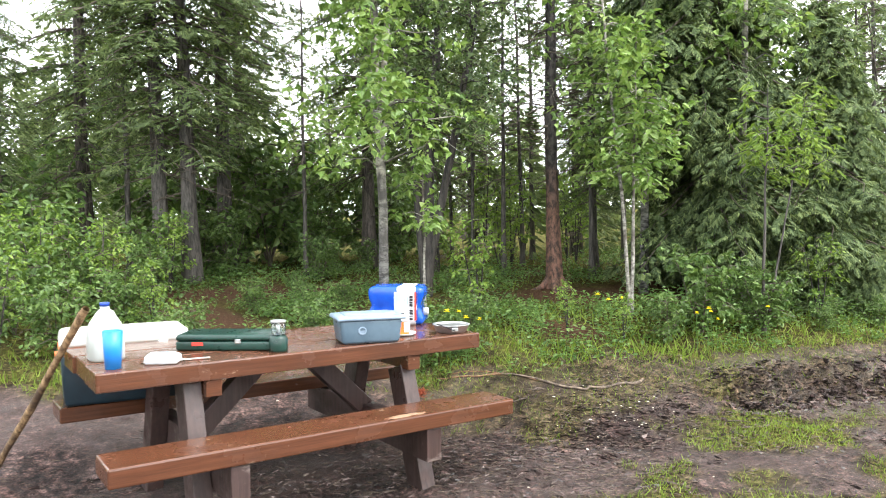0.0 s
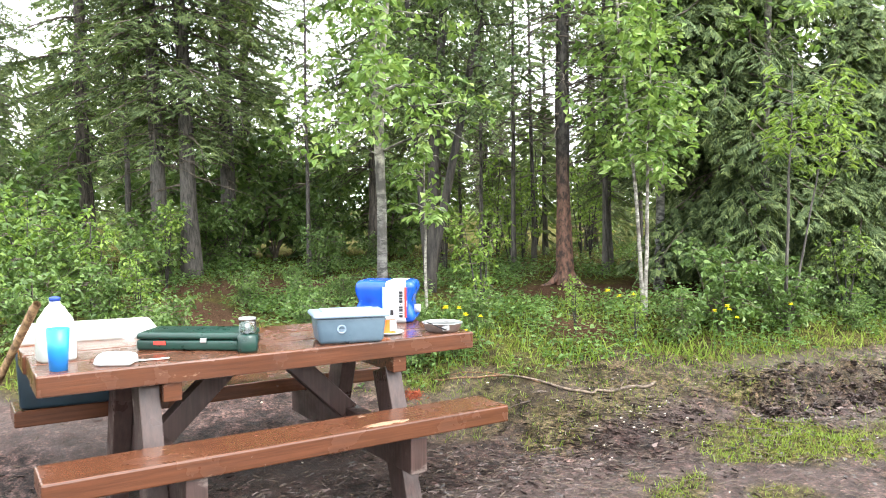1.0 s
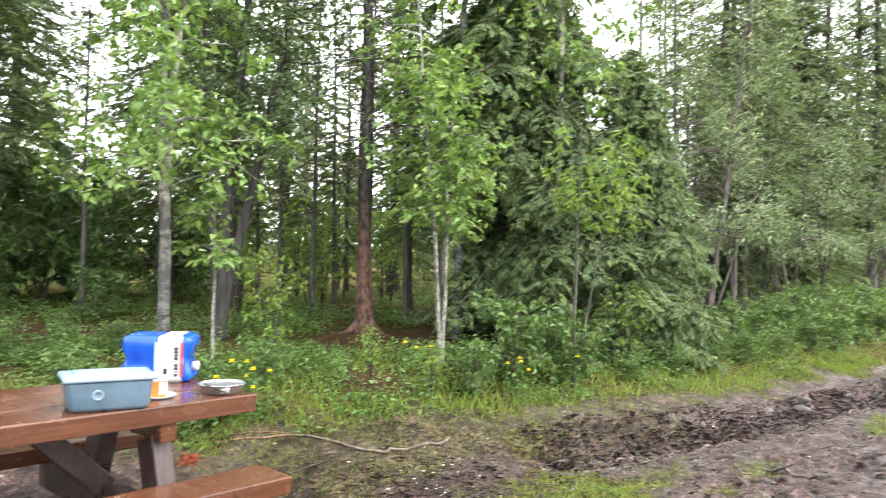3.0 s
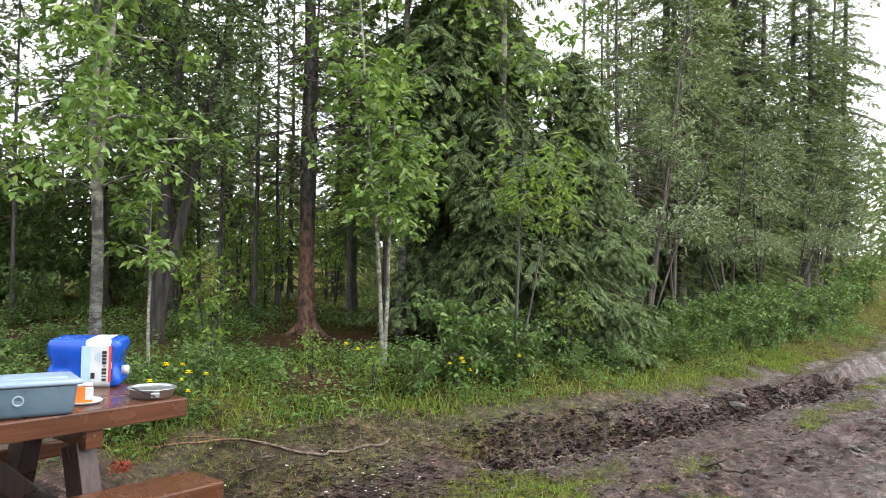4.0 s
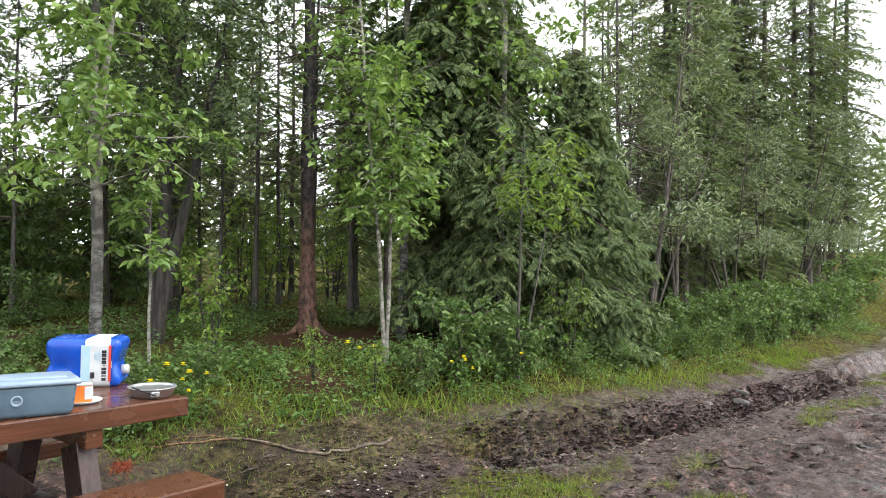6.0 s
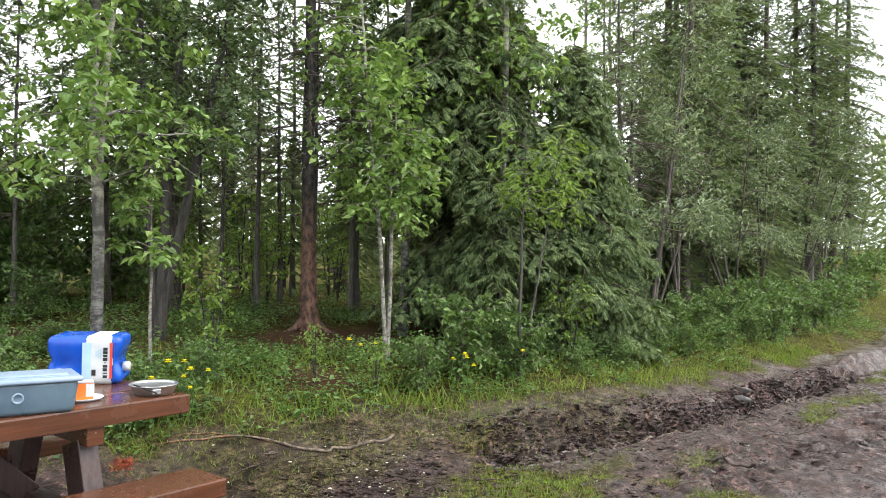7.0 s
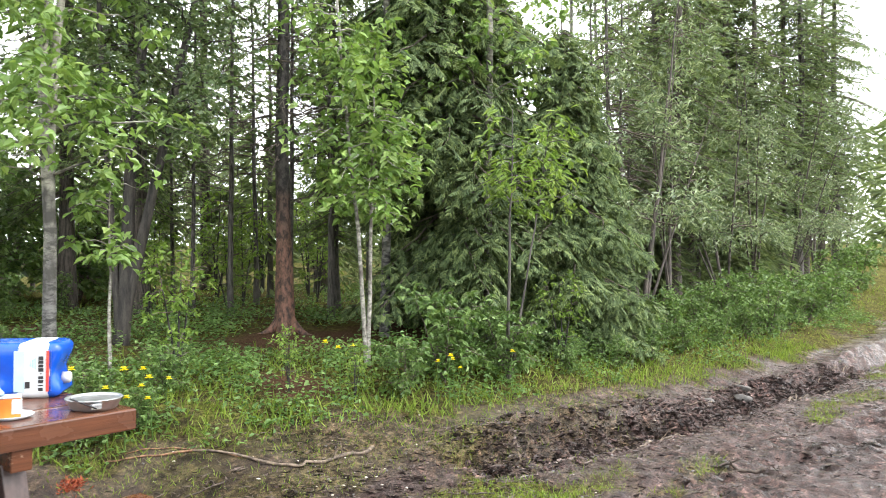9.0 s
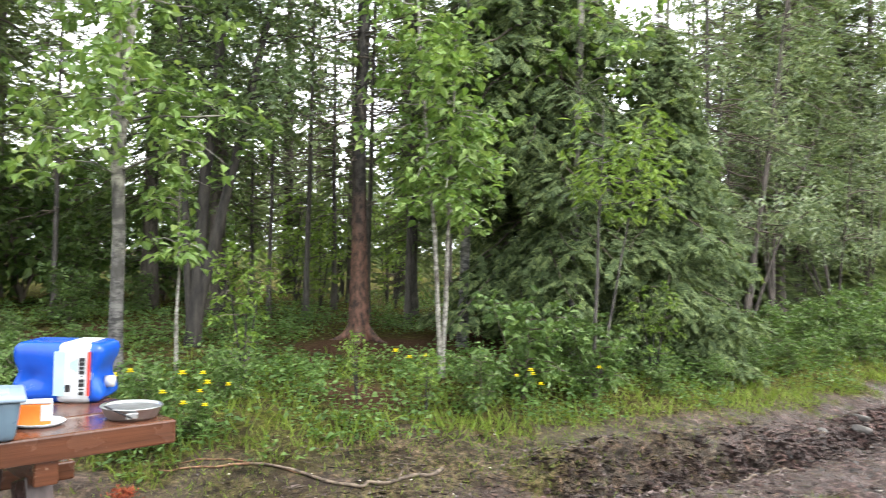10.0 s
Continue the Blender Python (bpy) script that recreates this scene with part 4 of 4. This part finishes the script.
part("stripe", box_bm(0.011, 0.004, 0.172, 0, (0.122, -0.1292, 0.117)), RED, label_ob, "red stripe")
part("stripe", box_bm(0.004, 0.004, 0.172, 0, (0.134, -0.1292, 0.117)), CAP_BLUE, label_ob, "thin dark blue stripe")
part("stripe", box_bm(0.04, 0.004, 0.172, 0, (0.012, -0.1292, 0.117)), PALE_BLUE, label_ob, "pale blue band")
for i, tall in enumerate((0.015, 0.014, 0.012, 0.015, 0.004, 0.012, 0.014, 0.005, 0.013)):
    part("print", box_bm((0.02, 0.02, 0.019, 0.02, 0.006, 0.02, 0.02, 0.02, 0.019)[i], 0.004, tall, 0, (0.096, -0.1292, 0.172 - 0.0165 * i)), BLACK, label_ob)
for i in range(3):
    part("print", box_bm(0.005, 0.004, 0.05 - 0.012 * i, 0, (0.075 - 0.01 * i, -0.1292, 0.15)), PALE_BLUE, label_ob)
part("print", box_bm(0.018, 0.004, 0.028, 0, (0.045, -0.1296, 0.06)), BLACK, label_ob)
cap = part("cap", lathe([(0.0, 0), (0.024, 0), (0.024, 0.03), (0.02, 0.034), (0.0, 0.034)], 18), WHITE, jug, "white screw cap")
cap.matrix_local = pose(0.158, -0.03, 0.075, 0, 90, 0)

# storage tub with lid
tub = thing("storage_tub", on_table(-0.650, 0.118, -15.8), "translucent grey-blue plastic storage tub with a lid", "storage box")
part("body", bag_bm(0.305, 0.2, 0.13, 1.1, 0.02), TUB, tub)
lid = bag_bm(0.365, 0.245, 0.022, 0.97, 0.009)
part("lid", move(lid, z=0.123), TUB_LID, tub, "pale blue snap-on lid")
part("lid_panel", move(bag_bm(0.27, 0.15, 0.012, 0.97, 0.005), z=0.141), TUB_LID, tub)
emb = part("emblem", lathe([(0.014, 0), (0.022, 0), (0.022, 0.003), (0.014, 0.003), (0.014, 0)], 20), TUB_LID, tub, "pale round moulded emblem")
emb.matrix_local = pose(-0.05, -0.1055, 0.07, 90, 0, 0)

# camp stove, closed
stove = thing("camp_stove", on_table(-1.297, 0.343, -35.8), "closed dark green metal camp stove", "camp stove")
part("case", bag_bm(0.50, 0.23, 0.048, 1.0, 0.012), GREEN, stove)
part("lid", move(bag_bm(0.505, 0.235, 0.03, 0.97, 0.012), z=0.05), GREEN, stove)
part("badge", box_bm(0.055, 0.004, 0.018, 0, (-0.14, -0.1175, 0.035)), RED, stove, "red badge")
part("latch", box_bm(0.03, 0.008, 0.02, 0.002, (0.06, -0.119, 0.048)), STEEL, stove, "steel latch")
part("hinge", box_bm(0.40, 0.008, 0.012, 0.002, (0, 0.12, 0.05)), STEEL, stove)

# lantern
lamp = thing("camp_lantern", on_table(-1.156, 0.094, -6.8), "small camp lantern with green base and clear globe", "lantern")
part("base", lathe([(0, 0), (0.042, 0), (0.045, 0.012), (0.045, 0.065), (0.034, 0.08), (0, 0.082)]), GREEN, lamp)
GLASS, gn, gk, gp = mat("lantern_glass")
gp.inputs["Transmission Weight"].default_value, gp.inputs["Roughness"].default_value, gp.inputs["Base Color"].default_value = 1.0, 0.08, (0.9, 0.95, 0.95, 1)
part("globe", lathe([(0.028, 0.0835), (0.036, 0.09), (0.036, 0.135), (0.028, 0.14), (0.026, 0.14), (0.033, 0.133), (0.033, 0.092), (0.026, 0.0835), (0.028, 0.0835)]), GLASS, lamp, "clear glass globe")
part("burner", lathe([(0, 0.0835), (0.012, 0.0835), (0.010, 0.125), (0, 0.13)], 12), STEEL, lamp)
part("cap", lathe([(0, 0.141), (0.037, 0.141), (0.038, 0.15), (0.034, 0.153), (0.03, 0.151), (0, 0.151)]), STEEL, lamp, "grey metal cap")

# frying pan with folded handle
pan = thing("frying_pan", on_table(-0.100, 0.130, -6.8), "aluminium frying pan with a folded wire handle", "pan")
part("bowl", lathe([(0, 0), (0.078, 0), (0.088, 0.008), (0.104, 0.042), (0.108, 0.044), (0.105, 0.047), (0.100, 0.042), (0.085, 0.012), (0.0, 0.010)], 36), STEEL, pan)
part("coating", lathe([(0, 0.0115), (0.083, 0.0135), (0.097, 0.038)], 36), DARK_STEEL, pan, "grey worn cooking surface")
for dx in (-0.012, 0.012):
    part("handle", beam((-0.10, -0.03 + dx, 0.052), (-0.035, -0.105 + dx, 0.02), 0.006, 0.006, 0.002, (0, 0, 1)), BLACK, pan)
part("bracket", box_bm(0.04, 0.012, 0.022, 0.003, (-0.03, -0.098, 0.024)), STEEL, pan)

# plate with a small orange carton
plate = thing("paper_plate", on_table(-0.392, 0.198, -6.8), "white paper plate on the table", "plate")
part("rim", lathe([(0, 0), (0.065, 0), (0.085, 0.012), (0.083, 0.014), (0.064, 0.003), (0, 0.003)], 30), PAPER, plate)
carton = thing("carton", on_table(-0.408, 0.193, -21.8, TOP + 0.004), "small orange and white cardboard carton", "box")
part("body", box_bm(0.105, 0.06, 0.072, 0.003, (0, 0, 0.036)), ORANGE, carton)
part("flap", box_bm(0.034, 0.063, 0.055, 0.002, (0.038, 0, 0.042)), PAPER, carton, "white end panel")
part("top", box_bm(0.106, 0.061, 0.008, 0.002, (0, 0, 0.077)), PAPER, carton)

# milk jug
milk = thing("milk_jug", on_table(-1.892, 0.355, 8.2), "translucent white plastic gallon jug with blue cap", "jug")
bm = lathe([(0, 0), (0.068, 0), (0.075, 0.01), (0.075, 0.14), (0.066, 0.175), (0.035, 0.222), (0.021, 0.236), (0.021, 0.246), (0, 0.246)], 24)
for v in bm.verts:
    a = max(abs(v.co.x), abs(v.co.y)) + 1e-6
    k = math.hypot(v.co.x, v.co.y) / a if v.co.z < 0.17 else 1.0
    v.co.x *= 1 + (k - 1) * 0.5
    v.co.y *= 1 + (k - 1) * 0.5
part("body", bm, MILKY, milk)
part("cap", lathe([(0, 0.247), (0.021, 0.247), (0.022, 0.262), (0.019, 0.265), (0, 0.265)], 18), CAP_BLUE, milk, "blue screw cap")
part("handle", beam((0.045, -0.05, 0.15), (0.02, -0.028, 0.225), 0.018, 0.018, 0.006), MILKY, milk)

# tumbler
tumbler = thing("tumbler", on_table(-1.911, 0.100, -6.8), "bright blue plastic tumbler", "cup")
part("body", lathe([(0, 0), (0.033, 0), (0.043, 0.165), (0.041, 0.165), (0.031, 0.004), (0, 0.004)]), CUP_BLUE, tumbler)

# pack of napkins and a plastic spoon
napkins = thing("napkin_pack", on_table(-1.698, 0.111, -26.8), "crumpled white pack of napkins", "napkins")
bm = bag_bm(0.15, 0.12, 0.042, 0.92, 0.015)
bmesh.ops.subdivide_edges(bm, edges=[e for e in bm.edges if e.calc_length() > 0.03], cuts=4, use_grid_fill=True)
for v in bm.verts:
    v.co += Vector(noise.noise_vector(v.co * 28)) * 0.008 * (1 if v.co.z > 0.006 else 0)
shade(part("pack", bm, PAPER, napkins))
part("print", box_bm(0.05, 0.03, 0.003, 0.0, (0.0, 0, 0.0462)), PALE_BLUE, napkins)
spoon = thing("plastic_spoon", on_table(-1.569, 0.097, -11.8), "white plastic spoon lying on the table", "spoon")
part("handle", beam((-0.04, 0, 0.006), (0.075, 0, 0.008), 0.006, 0.009, 0.002, (0, 0, 1)), WHITE, spoon)
bm = lathe([(0, 0), (0.012, 0.002), (0.02, 0.009), (0.018, 0.010), (0, 0.004)], 16)
bmesh.ops.scale(bm, vec=(1.4, 1, 1), verts=bm.verts)
part("bowl", move(bm, -0.06), WHITE, spoon)

# cooler on the far bench
cooler = thing("cooler", on_table(-1.680, 0.985, -6.8, 0.446), "dark teal cooler with white lid on the far bench", "cooler")
part("body", bag_bm(0.60, 0.30, 0.285, 1.05, 0.02), TEAL, cooler)
part("band", move(bag_bm(0.645, 0.325, 0.018, 1.0, 0.006), z=0.282), ORANGE, cooler, "orange seam band")
part("lid", move(bag_bm(0.65, 0.335, 0.075, 0.96, 0.025, 4), z=0.302), WHITE, cooler, "white moulded lid")
part("latch", box_bm(0.05, 0.012, 0.035, 0.003, (0.18, -0.172, 0.30)), STEEL, cooler, "metal latch")
part("handle", box_bm(0.018, 0.12, 0.03, 0.006, (-0.33, 0, 0.25)), ORANGE, cooler)

# walking stick leaning at the table's end
v, f = tube([(-2.0, 0.27, 1.03), (-2.017, 0.30, 1.0), (-2.143, 0.50, 0.74), (-2.255, 0.67, 0.5), (-2.385, 0.865, 0.25), (-2.505, 1.05, -0.01)], [0.017, 0.02, 0.017, 0.02, 0.017, 0.016], 9)
stick_ob = thing("walking_stick", Matrix(), "long peeled wooden walking stick leaning on the table", "stick")
mesh_np("shaft", v, f, STICK, stick_ob, smooth=True)


# ---- branches, stones and chips on the ground ----
def branch(name, pts, r, label, material=BRANCH, twigs=2, group=""):
    ob = thing(name, Matrix(), label, "branch", group)
    pts = np.array(pts, float)
    t = np.linspace(0, 1, 20)
    o = np.linspace(0, 1, len(pts))
    c = np.stack([np.interp(t, o, pts[:, 0]), np.interp(t, o, pts[:, 1])], 1) + np.cumsum(rng.normal(0, r * 0.12, (20, 2)), axis=0)
    z = ground_height(c[:, 0], c[:, 1]) + r * 0.9
    p = np.concatenate([c, z[:, None]], 1)
    v, f = tube(p, np.linspace(r * 0.6, r, 20) * rng.uniform(0.85, 1.15, 20), 7)
    mesh_np("stem", v, f, material, ob, smooth=True)
    for i in range(twigs):
        j = rng.integers(5, 17)
        d = rng.normal(0, 1, 3)
        d[2] = abs(d[2]) * 0.6 + 0.2
        q = p[j] + np.linspace(0, 1, 5)[:, None] * d / np.linalg.norm(d) * r * 7
        v, f = tube(q, np.linspace(r * 0.5, r * 0.2, 5), 5)
        mesh_np("twig", v, f, material, ob)
    return ob


branch("fallen_branch", [(0.75, 0.98), (0.83, 0.86), (0.9, 0.77), (0.96, 0.64), (1.0, 0.57), (1.06, 0.50), (1.12, 0.46), (1.17, 0.50), (1.24, 0.45), (1.32, 0.45), (1.45, 0.46), (1.52, 0.44), (1.63, 0.48)], 0.0115, "long crooked fallen branch on the mud", twigs=3)
branch("fallen_branch", [(0.38, 1.30), (0.5, 1.2), (0.62, 1.08), (0.75, 0.98)], 0.007, "thin reddish end of a fallen branch on the mud", REDDISH, 0)
branch("fallen_branch", [(0.5, 1.27), (0.71, 1.08), (0.8, 0.93), (0.92, 0.74)], 0.006, "thin fallen branch beside a longer one", REDDISH, 0)
DARK_TWIG = bark("wet_dark_twig", (0.02, 0.014, 0.011), (0.09, 0.065, 0.05))
for i, (pts, r) in enumerate((([(3.4, -0.81), (3.47, -0.95), (3.58, -1.09)], 0.013), ([(3.3, -0.13), (3.6, -0.2), (3.95, -0.16), (4.25, -0.24)], 0.013), ([(5.8, -0.42), (6.2, -0.38), (6.9, -0.42)], 0.017), ([(4.3, 0.0), (4.6, -0.1), (4.75, -0.3)], 0.006), ([(7.2, -0.2), (7.9, -0.1), (8.5, -0.12)], 0.008), ([(2.3, -0.75), (2.7, -0.95), (2.9, -1.1)], 0.005), ([(3.7, 0.2), (4.1, 0.12), (4.4, 0.16)], 0.006), ([(5.0, -0.5), (5.4, -0.62)], 0.006), ([(4.7, 0.05), (5.0, -0.05), (5.2, -0.02)], 0.006), ([(2.9, -0.2), (3.1, -0.35), (3.2, -0.45)], 0.005), ([(4.2, -0.8), (4.6, -0.95), (5.1, -1.0)], 0.005), ([(6.3, -0.6), (6.9, -0.7)], 0.006), ([(2.1, 0.35), (2.5, 0.28), (2.8, 0.3)], 0.004), ([(1.7, -0.1), (1.95, -0.22)], 0.004), ([(0.5, 0.7), (0.75, 0.62)], 0.005))):
    branch("dead_twig", pts, r, "dead twig pressed into the rutted mud", BRANCH if i in (1, 2, 4, 8, 12) else DARK_TWIG, twigs=2, group="dead twigs on the track")

STONE = simple("pale_stone", (0.05, 0.044, 0.041), (0.15, 0.135, 0.125), 0.7, 30)
CHIP = simple("pale_wood_chip", (0.26, 0.22, 0.17), (0.62, 0.56, 0.48), 0.7, 30)
DEBRIS = bark("wet_twig_debris", (0.03, 0.022, 0.018), (0.13, 0.095, 0.07))


def bits(name, n, size, centre, spread, material, label, category, flat=0.5):
    x, y = rng.normal(centre[0], spread[0], n), rng.normal(centre[1], spread[1], n)
    p = np.stack([x, y, ground_height(x, y) + size * 0.12], 1)
    ico = bmesh.new()
    bmesh.ops.create_icosphere(ico, subdivisions=1, radius=0.5)
    tp = np.array([v.co[:] for v in ico.verts]) * np.array([1, 0.7, flat])
    tf = np.array([[v.index for v in fc.verts] for fc in ico.faces])
    ico.free()
    tp = tp * rng.uniform(0.75, 1.2, tp.shape)
    a = rng.uniform(0, 6.283, n)
    v, f = place(tp, tf, p, np.stack([np.cos(a), np.sin(a), rng.normal(0, 0.15, n)], 1), size * rng.uniform(0.25, 1.0, n) ** 2 * 1.9, np.array([[0, 0, 1.0]]) + rng.normal(0, 0.2, (n, 3)))
    return tagged(mesh_np(name, v, f, material), label, category, kind="stuff")


bits("wood_chips", 60, 0.016, (1.25, 0.2), (0.3, 0.22), CHIP, "pale wood chips strewn on the mud", "wood chips", 0.3)
bits("wood_chips", 30, 0.018, (-0.6, 0.9), (0.9, 0.5), CHIP, "pale wood chips strewn under the table", "wood chips", 0.3)
bits("gravel", 700, 0.018, (4.5, -0.9), (2.5, 0.6), STONE, "small wet stones along the muddy track", "gravel", 0.6)
bits("wood_chips", 260, 0.011, (4.0, -0.7), (2.4, 0.7), CHIP, "pale bits of wood and leaf strewn on the track", "wood chips", 0.3)
bits("gravel", 160, 0.014, (0.8, -0.2), (1.2, 0.6), STONE, "small stones in the mud of the clearing", "gravel", 0.6)
bits("mud_clods", 500, 0.04, (4.6, -0.08), (1.5, 0.14), EARTH, "torn clods of mud along the wheel rut", "mud", 0.6)
for x, y, s in ((5.5, -0.12, 0.06), (5.75, -0.02, 0.055), (5.1, 0.0, 0.045)):
    bm = bmesh.new()
    bmesh.ops.create_icosphere(bm, subdivisions=3, radius=s)
    for v in bm.verts:
        v.co += Vector(noise.noise_vector(v.co * 9 + Vector((x, y, 0)))) * s * 0.9
        v.co.z *= 0.6
    ob = shade(part("stone", bm, STONE, None, "pale rounded stone half sunk in the rut"))
    tagged(ob, category="stone", group="stones by the rut")
    ob.location = (x, y, ground_at(x, y) + s * 0.2)

n = 14000
x, y = rng.uniform(-2.6, 8.5, n), rng.normal(0, 0.9, n) - 0.2
keep = (y < edge_y(x) + 0.2)
x, y = x[keep], y[keep]
p = np.stack([x, y, ground_height(x, y) + 0.003], 1)
a = rng.uniform(0, 6.283, len(x))
v, f = place([(0, 0.05, 0), (0, -0.05, 0), (0.5, 0, 0.09), (1, 0.03, 0.0), (1, -0.03, 0)], [(0, 1, 2), (2, 3, 4), (0, 2, 3), (1, 4, 2)], p, np.stack([np.cos(a), np.sin(a), rng.normal(0, 0.08, len(x))], 1), rng.uniform(0.012, 0.07, len(x)), np.array([[0, 0, 1.0]]) + rng.normal(0, 0.1, (len(x), 3)))
tagged(mesh_np("twig_litter", v, f, DEBRIS), "small dark wet twigs and needles on the mud", "litter", kind="stuff")

n = 2600
x, y = rng.uniform(-2.6, 8.5, n), rng.normal(0, 0.9, n) - 0.2
keep = y < edge_y(x) + 0.4
x, y = x[keep], y[keep]
p = np.stack([x, y, ground_height(x, y) + 0.004], 1)
a = rng.uniform(0, 6.283, len(x))
STRAW = bark("dry_straw_and_leaf_litter", (0.07, 0.045, 0.028), (0.22, 0.155, 0.095))
v, f = place([(0, 0.14, 0), (0.1, -0.2, 0), (0.5, 0, 0.06), (1, 0.16, 0.0), (0.8, -0.2, 0)], [(0, 1, 2), (2, 3, 4), (0, 2, 3), (1, 4, 2)], p, np.stack([np.cos(a), np.sin(a), rng.normal(0, 0.1, len(x))], 1), rng.uniform(0.006, 0.022, len(x)), np.array([[0, 0, 1.0]]) + rng.normal(0, 0.15, (len(x), 3)))
tagged(mesh_np("dry_litter", v, f, STRAW), "bits of dry straw and dead leaves on the mud", "litter", kind="stuff")

# crumbs of mud on the track
n = 42000
x = rng.uniform(-2.4, 8.0, n)
y = np.where(rng.random(n) < 0.45, rut_y(x) + rng.normal(0.05, 0.2, n), rng.normal(-0.5, 0.8, n))
keep = (y < edge_y(x)) & (rng.random(n) < 0.2 + 0.8 * np.maximum(churned_or_shaded(x, y), smooth_step(0.45, 0.62, fbm(x * 1.6, y * 1.6, 3, 91))))
x, y = x[keep], y[keep]
p = np.stack([x, y, ground_height(x, y) - 0.002], 1)
a = rng.uniform(0, 6.283, len(x))
v, f = place([(-0.5, -0.4, 0), (0.55, -0.45, 0), (0.45, 0.5, 0), (-0.4, 0.35, 0), (0.08, -0.05, 0.55)], [(0, 1, 4), (1, 2, 4), (2, 3, 4), (3, 0, 4)], p, np.stack([np.cos(a), np.sin(a), rng.normal(0, 0.1, len(x))], 1), rng.uniform(0.2, 1.0, len(x)) ** 2 * 0.05 + 0.006, np.array([[0, 0, -1.0]]) + rng.normal(0, 0.25, (len(x), 3)))
CRUMB, cn, ck, cp = mat("crumbled_wet_mud")
each = cn.new("ShaderNodeNewGeometry").outputs["Random Per Island"]
ck.new(ramp(cn, ck, each, [(0.0, (0.010, 0.007, 0.0065)), (0.55, (0.045, 0.030, 0.027)), (0.85, (0.12, 0.085, 0.078)), (1.0, (0.22, 0.17, 0.155))]), cp.inputs["Base Color"])
ck.new(ramp(cn, ck, each, [(0.0, (0.3, 0.3, 0.3)), (1.0, (0.7, 0.7, 0.7))]), cp.inputs["Roughness"])
bump(cn, ck, cp, noise_tex(cn, ck, coords(cn, ck), 60, 3), 0.4, 0.004)
tagged(mesh_np("mud_crumbs", v, f, CRUMB), "crumbs and lumps of wet mud on the track", "mud", kind="stuff")

# rust-red tuft of dead needles
rx = rng.normal(0.16, 0.03, 260)
ry = rng.normal(1.16, 0.03, 260)
p = np.stack([rx, ry, ground_height(rx, ry)], 1)
v, f = place(TUFT, TUFT_F, p, np.stack([rng.normal(0, 1, 260), rng.normal(0, 1, 260), rng.uniform(0.2, 1.2, 260)], 1), rng.uniform(0.015, 0.04, 260))
tagged(mesh_np("dead_needles", v, f, RUSTY), "rust-red tuft of dead needles on the mud", "needles", kind="stuff")

# ---- yellow flowers ----
PETAL = foliage("yellow_petals", (0.70, 0.56, 0.01), (0.82, 0.70, 0.02), (0.86, 0.76, 0.05), 0.5, 0.25)


def flower_plant():
    root = thing("yellow_flower", Matrix(), "yellow wildflower on a thin green stem", "flower", "yellow wildflowers")
    line = np.array([(0, 0, -0.02), (0.01, 0, 0.12), (0.0, 0.01, 0.26), (0.02, 0.0, 0.36)])
    v, f = tube(line, [0.004, 0.0035, 0.003, 0.0025], 5)
    mesh_np("stem", v, f, HERB_LEAF, root)
    a = np.arange(8) * 0.785
    v, f = place(LEAF, LEAF_F, np.repeat([(0.02, 0, 0.36)], 16, 0), np.stack([np.tile(np.cos(a), 2), np.tile(np.sin(a), 2), np.repeat([0.1, 1.1], 8)], 1), np.full(16, 0.025), np.repeat([(0, 0, 1.0)], 16, 0))
    mesh_np("petals", v, f, PETAL, root)
    v, f = place(LEAF, LEAF_F, np.stack([np.zeros(6), np.zeros(6), np.linspace(0.06, 0.26, 6)], 1), np.stack([np.cos(a[:6] * 3), np.sin(a[:6] * 3), np.full(6, 0.4)], 1), np.full(6, 0.06), np.repeat([(0, 0, 1.0)], 6, 0))
    mesh_np("leaves", v, f, HERB_LEAF, root)
    return root


flower = flower_plant()
stand(flower, 2.62, 0.78)
for i, (x, y) in enumerate(((2.66, 0.72), (2.58, 0.85), (2.7, 0.8), (2.05, 1.3), (2.12, 1.22), (1.95, 1.35), (0.55, 1.45), (0.62, 1.38), (0.5, 1.3), (0.7, 1.5), (0.45, 1.4), (0.66, 1.28), (0.3, 1.75), (0.36, 1.7), (0.58, 1.2), (0.75, 1.3), (3.3, 0.75))):
    copy_stand(flower, x, y, i * 47, 0.8 + 0.05 * (i % 7))
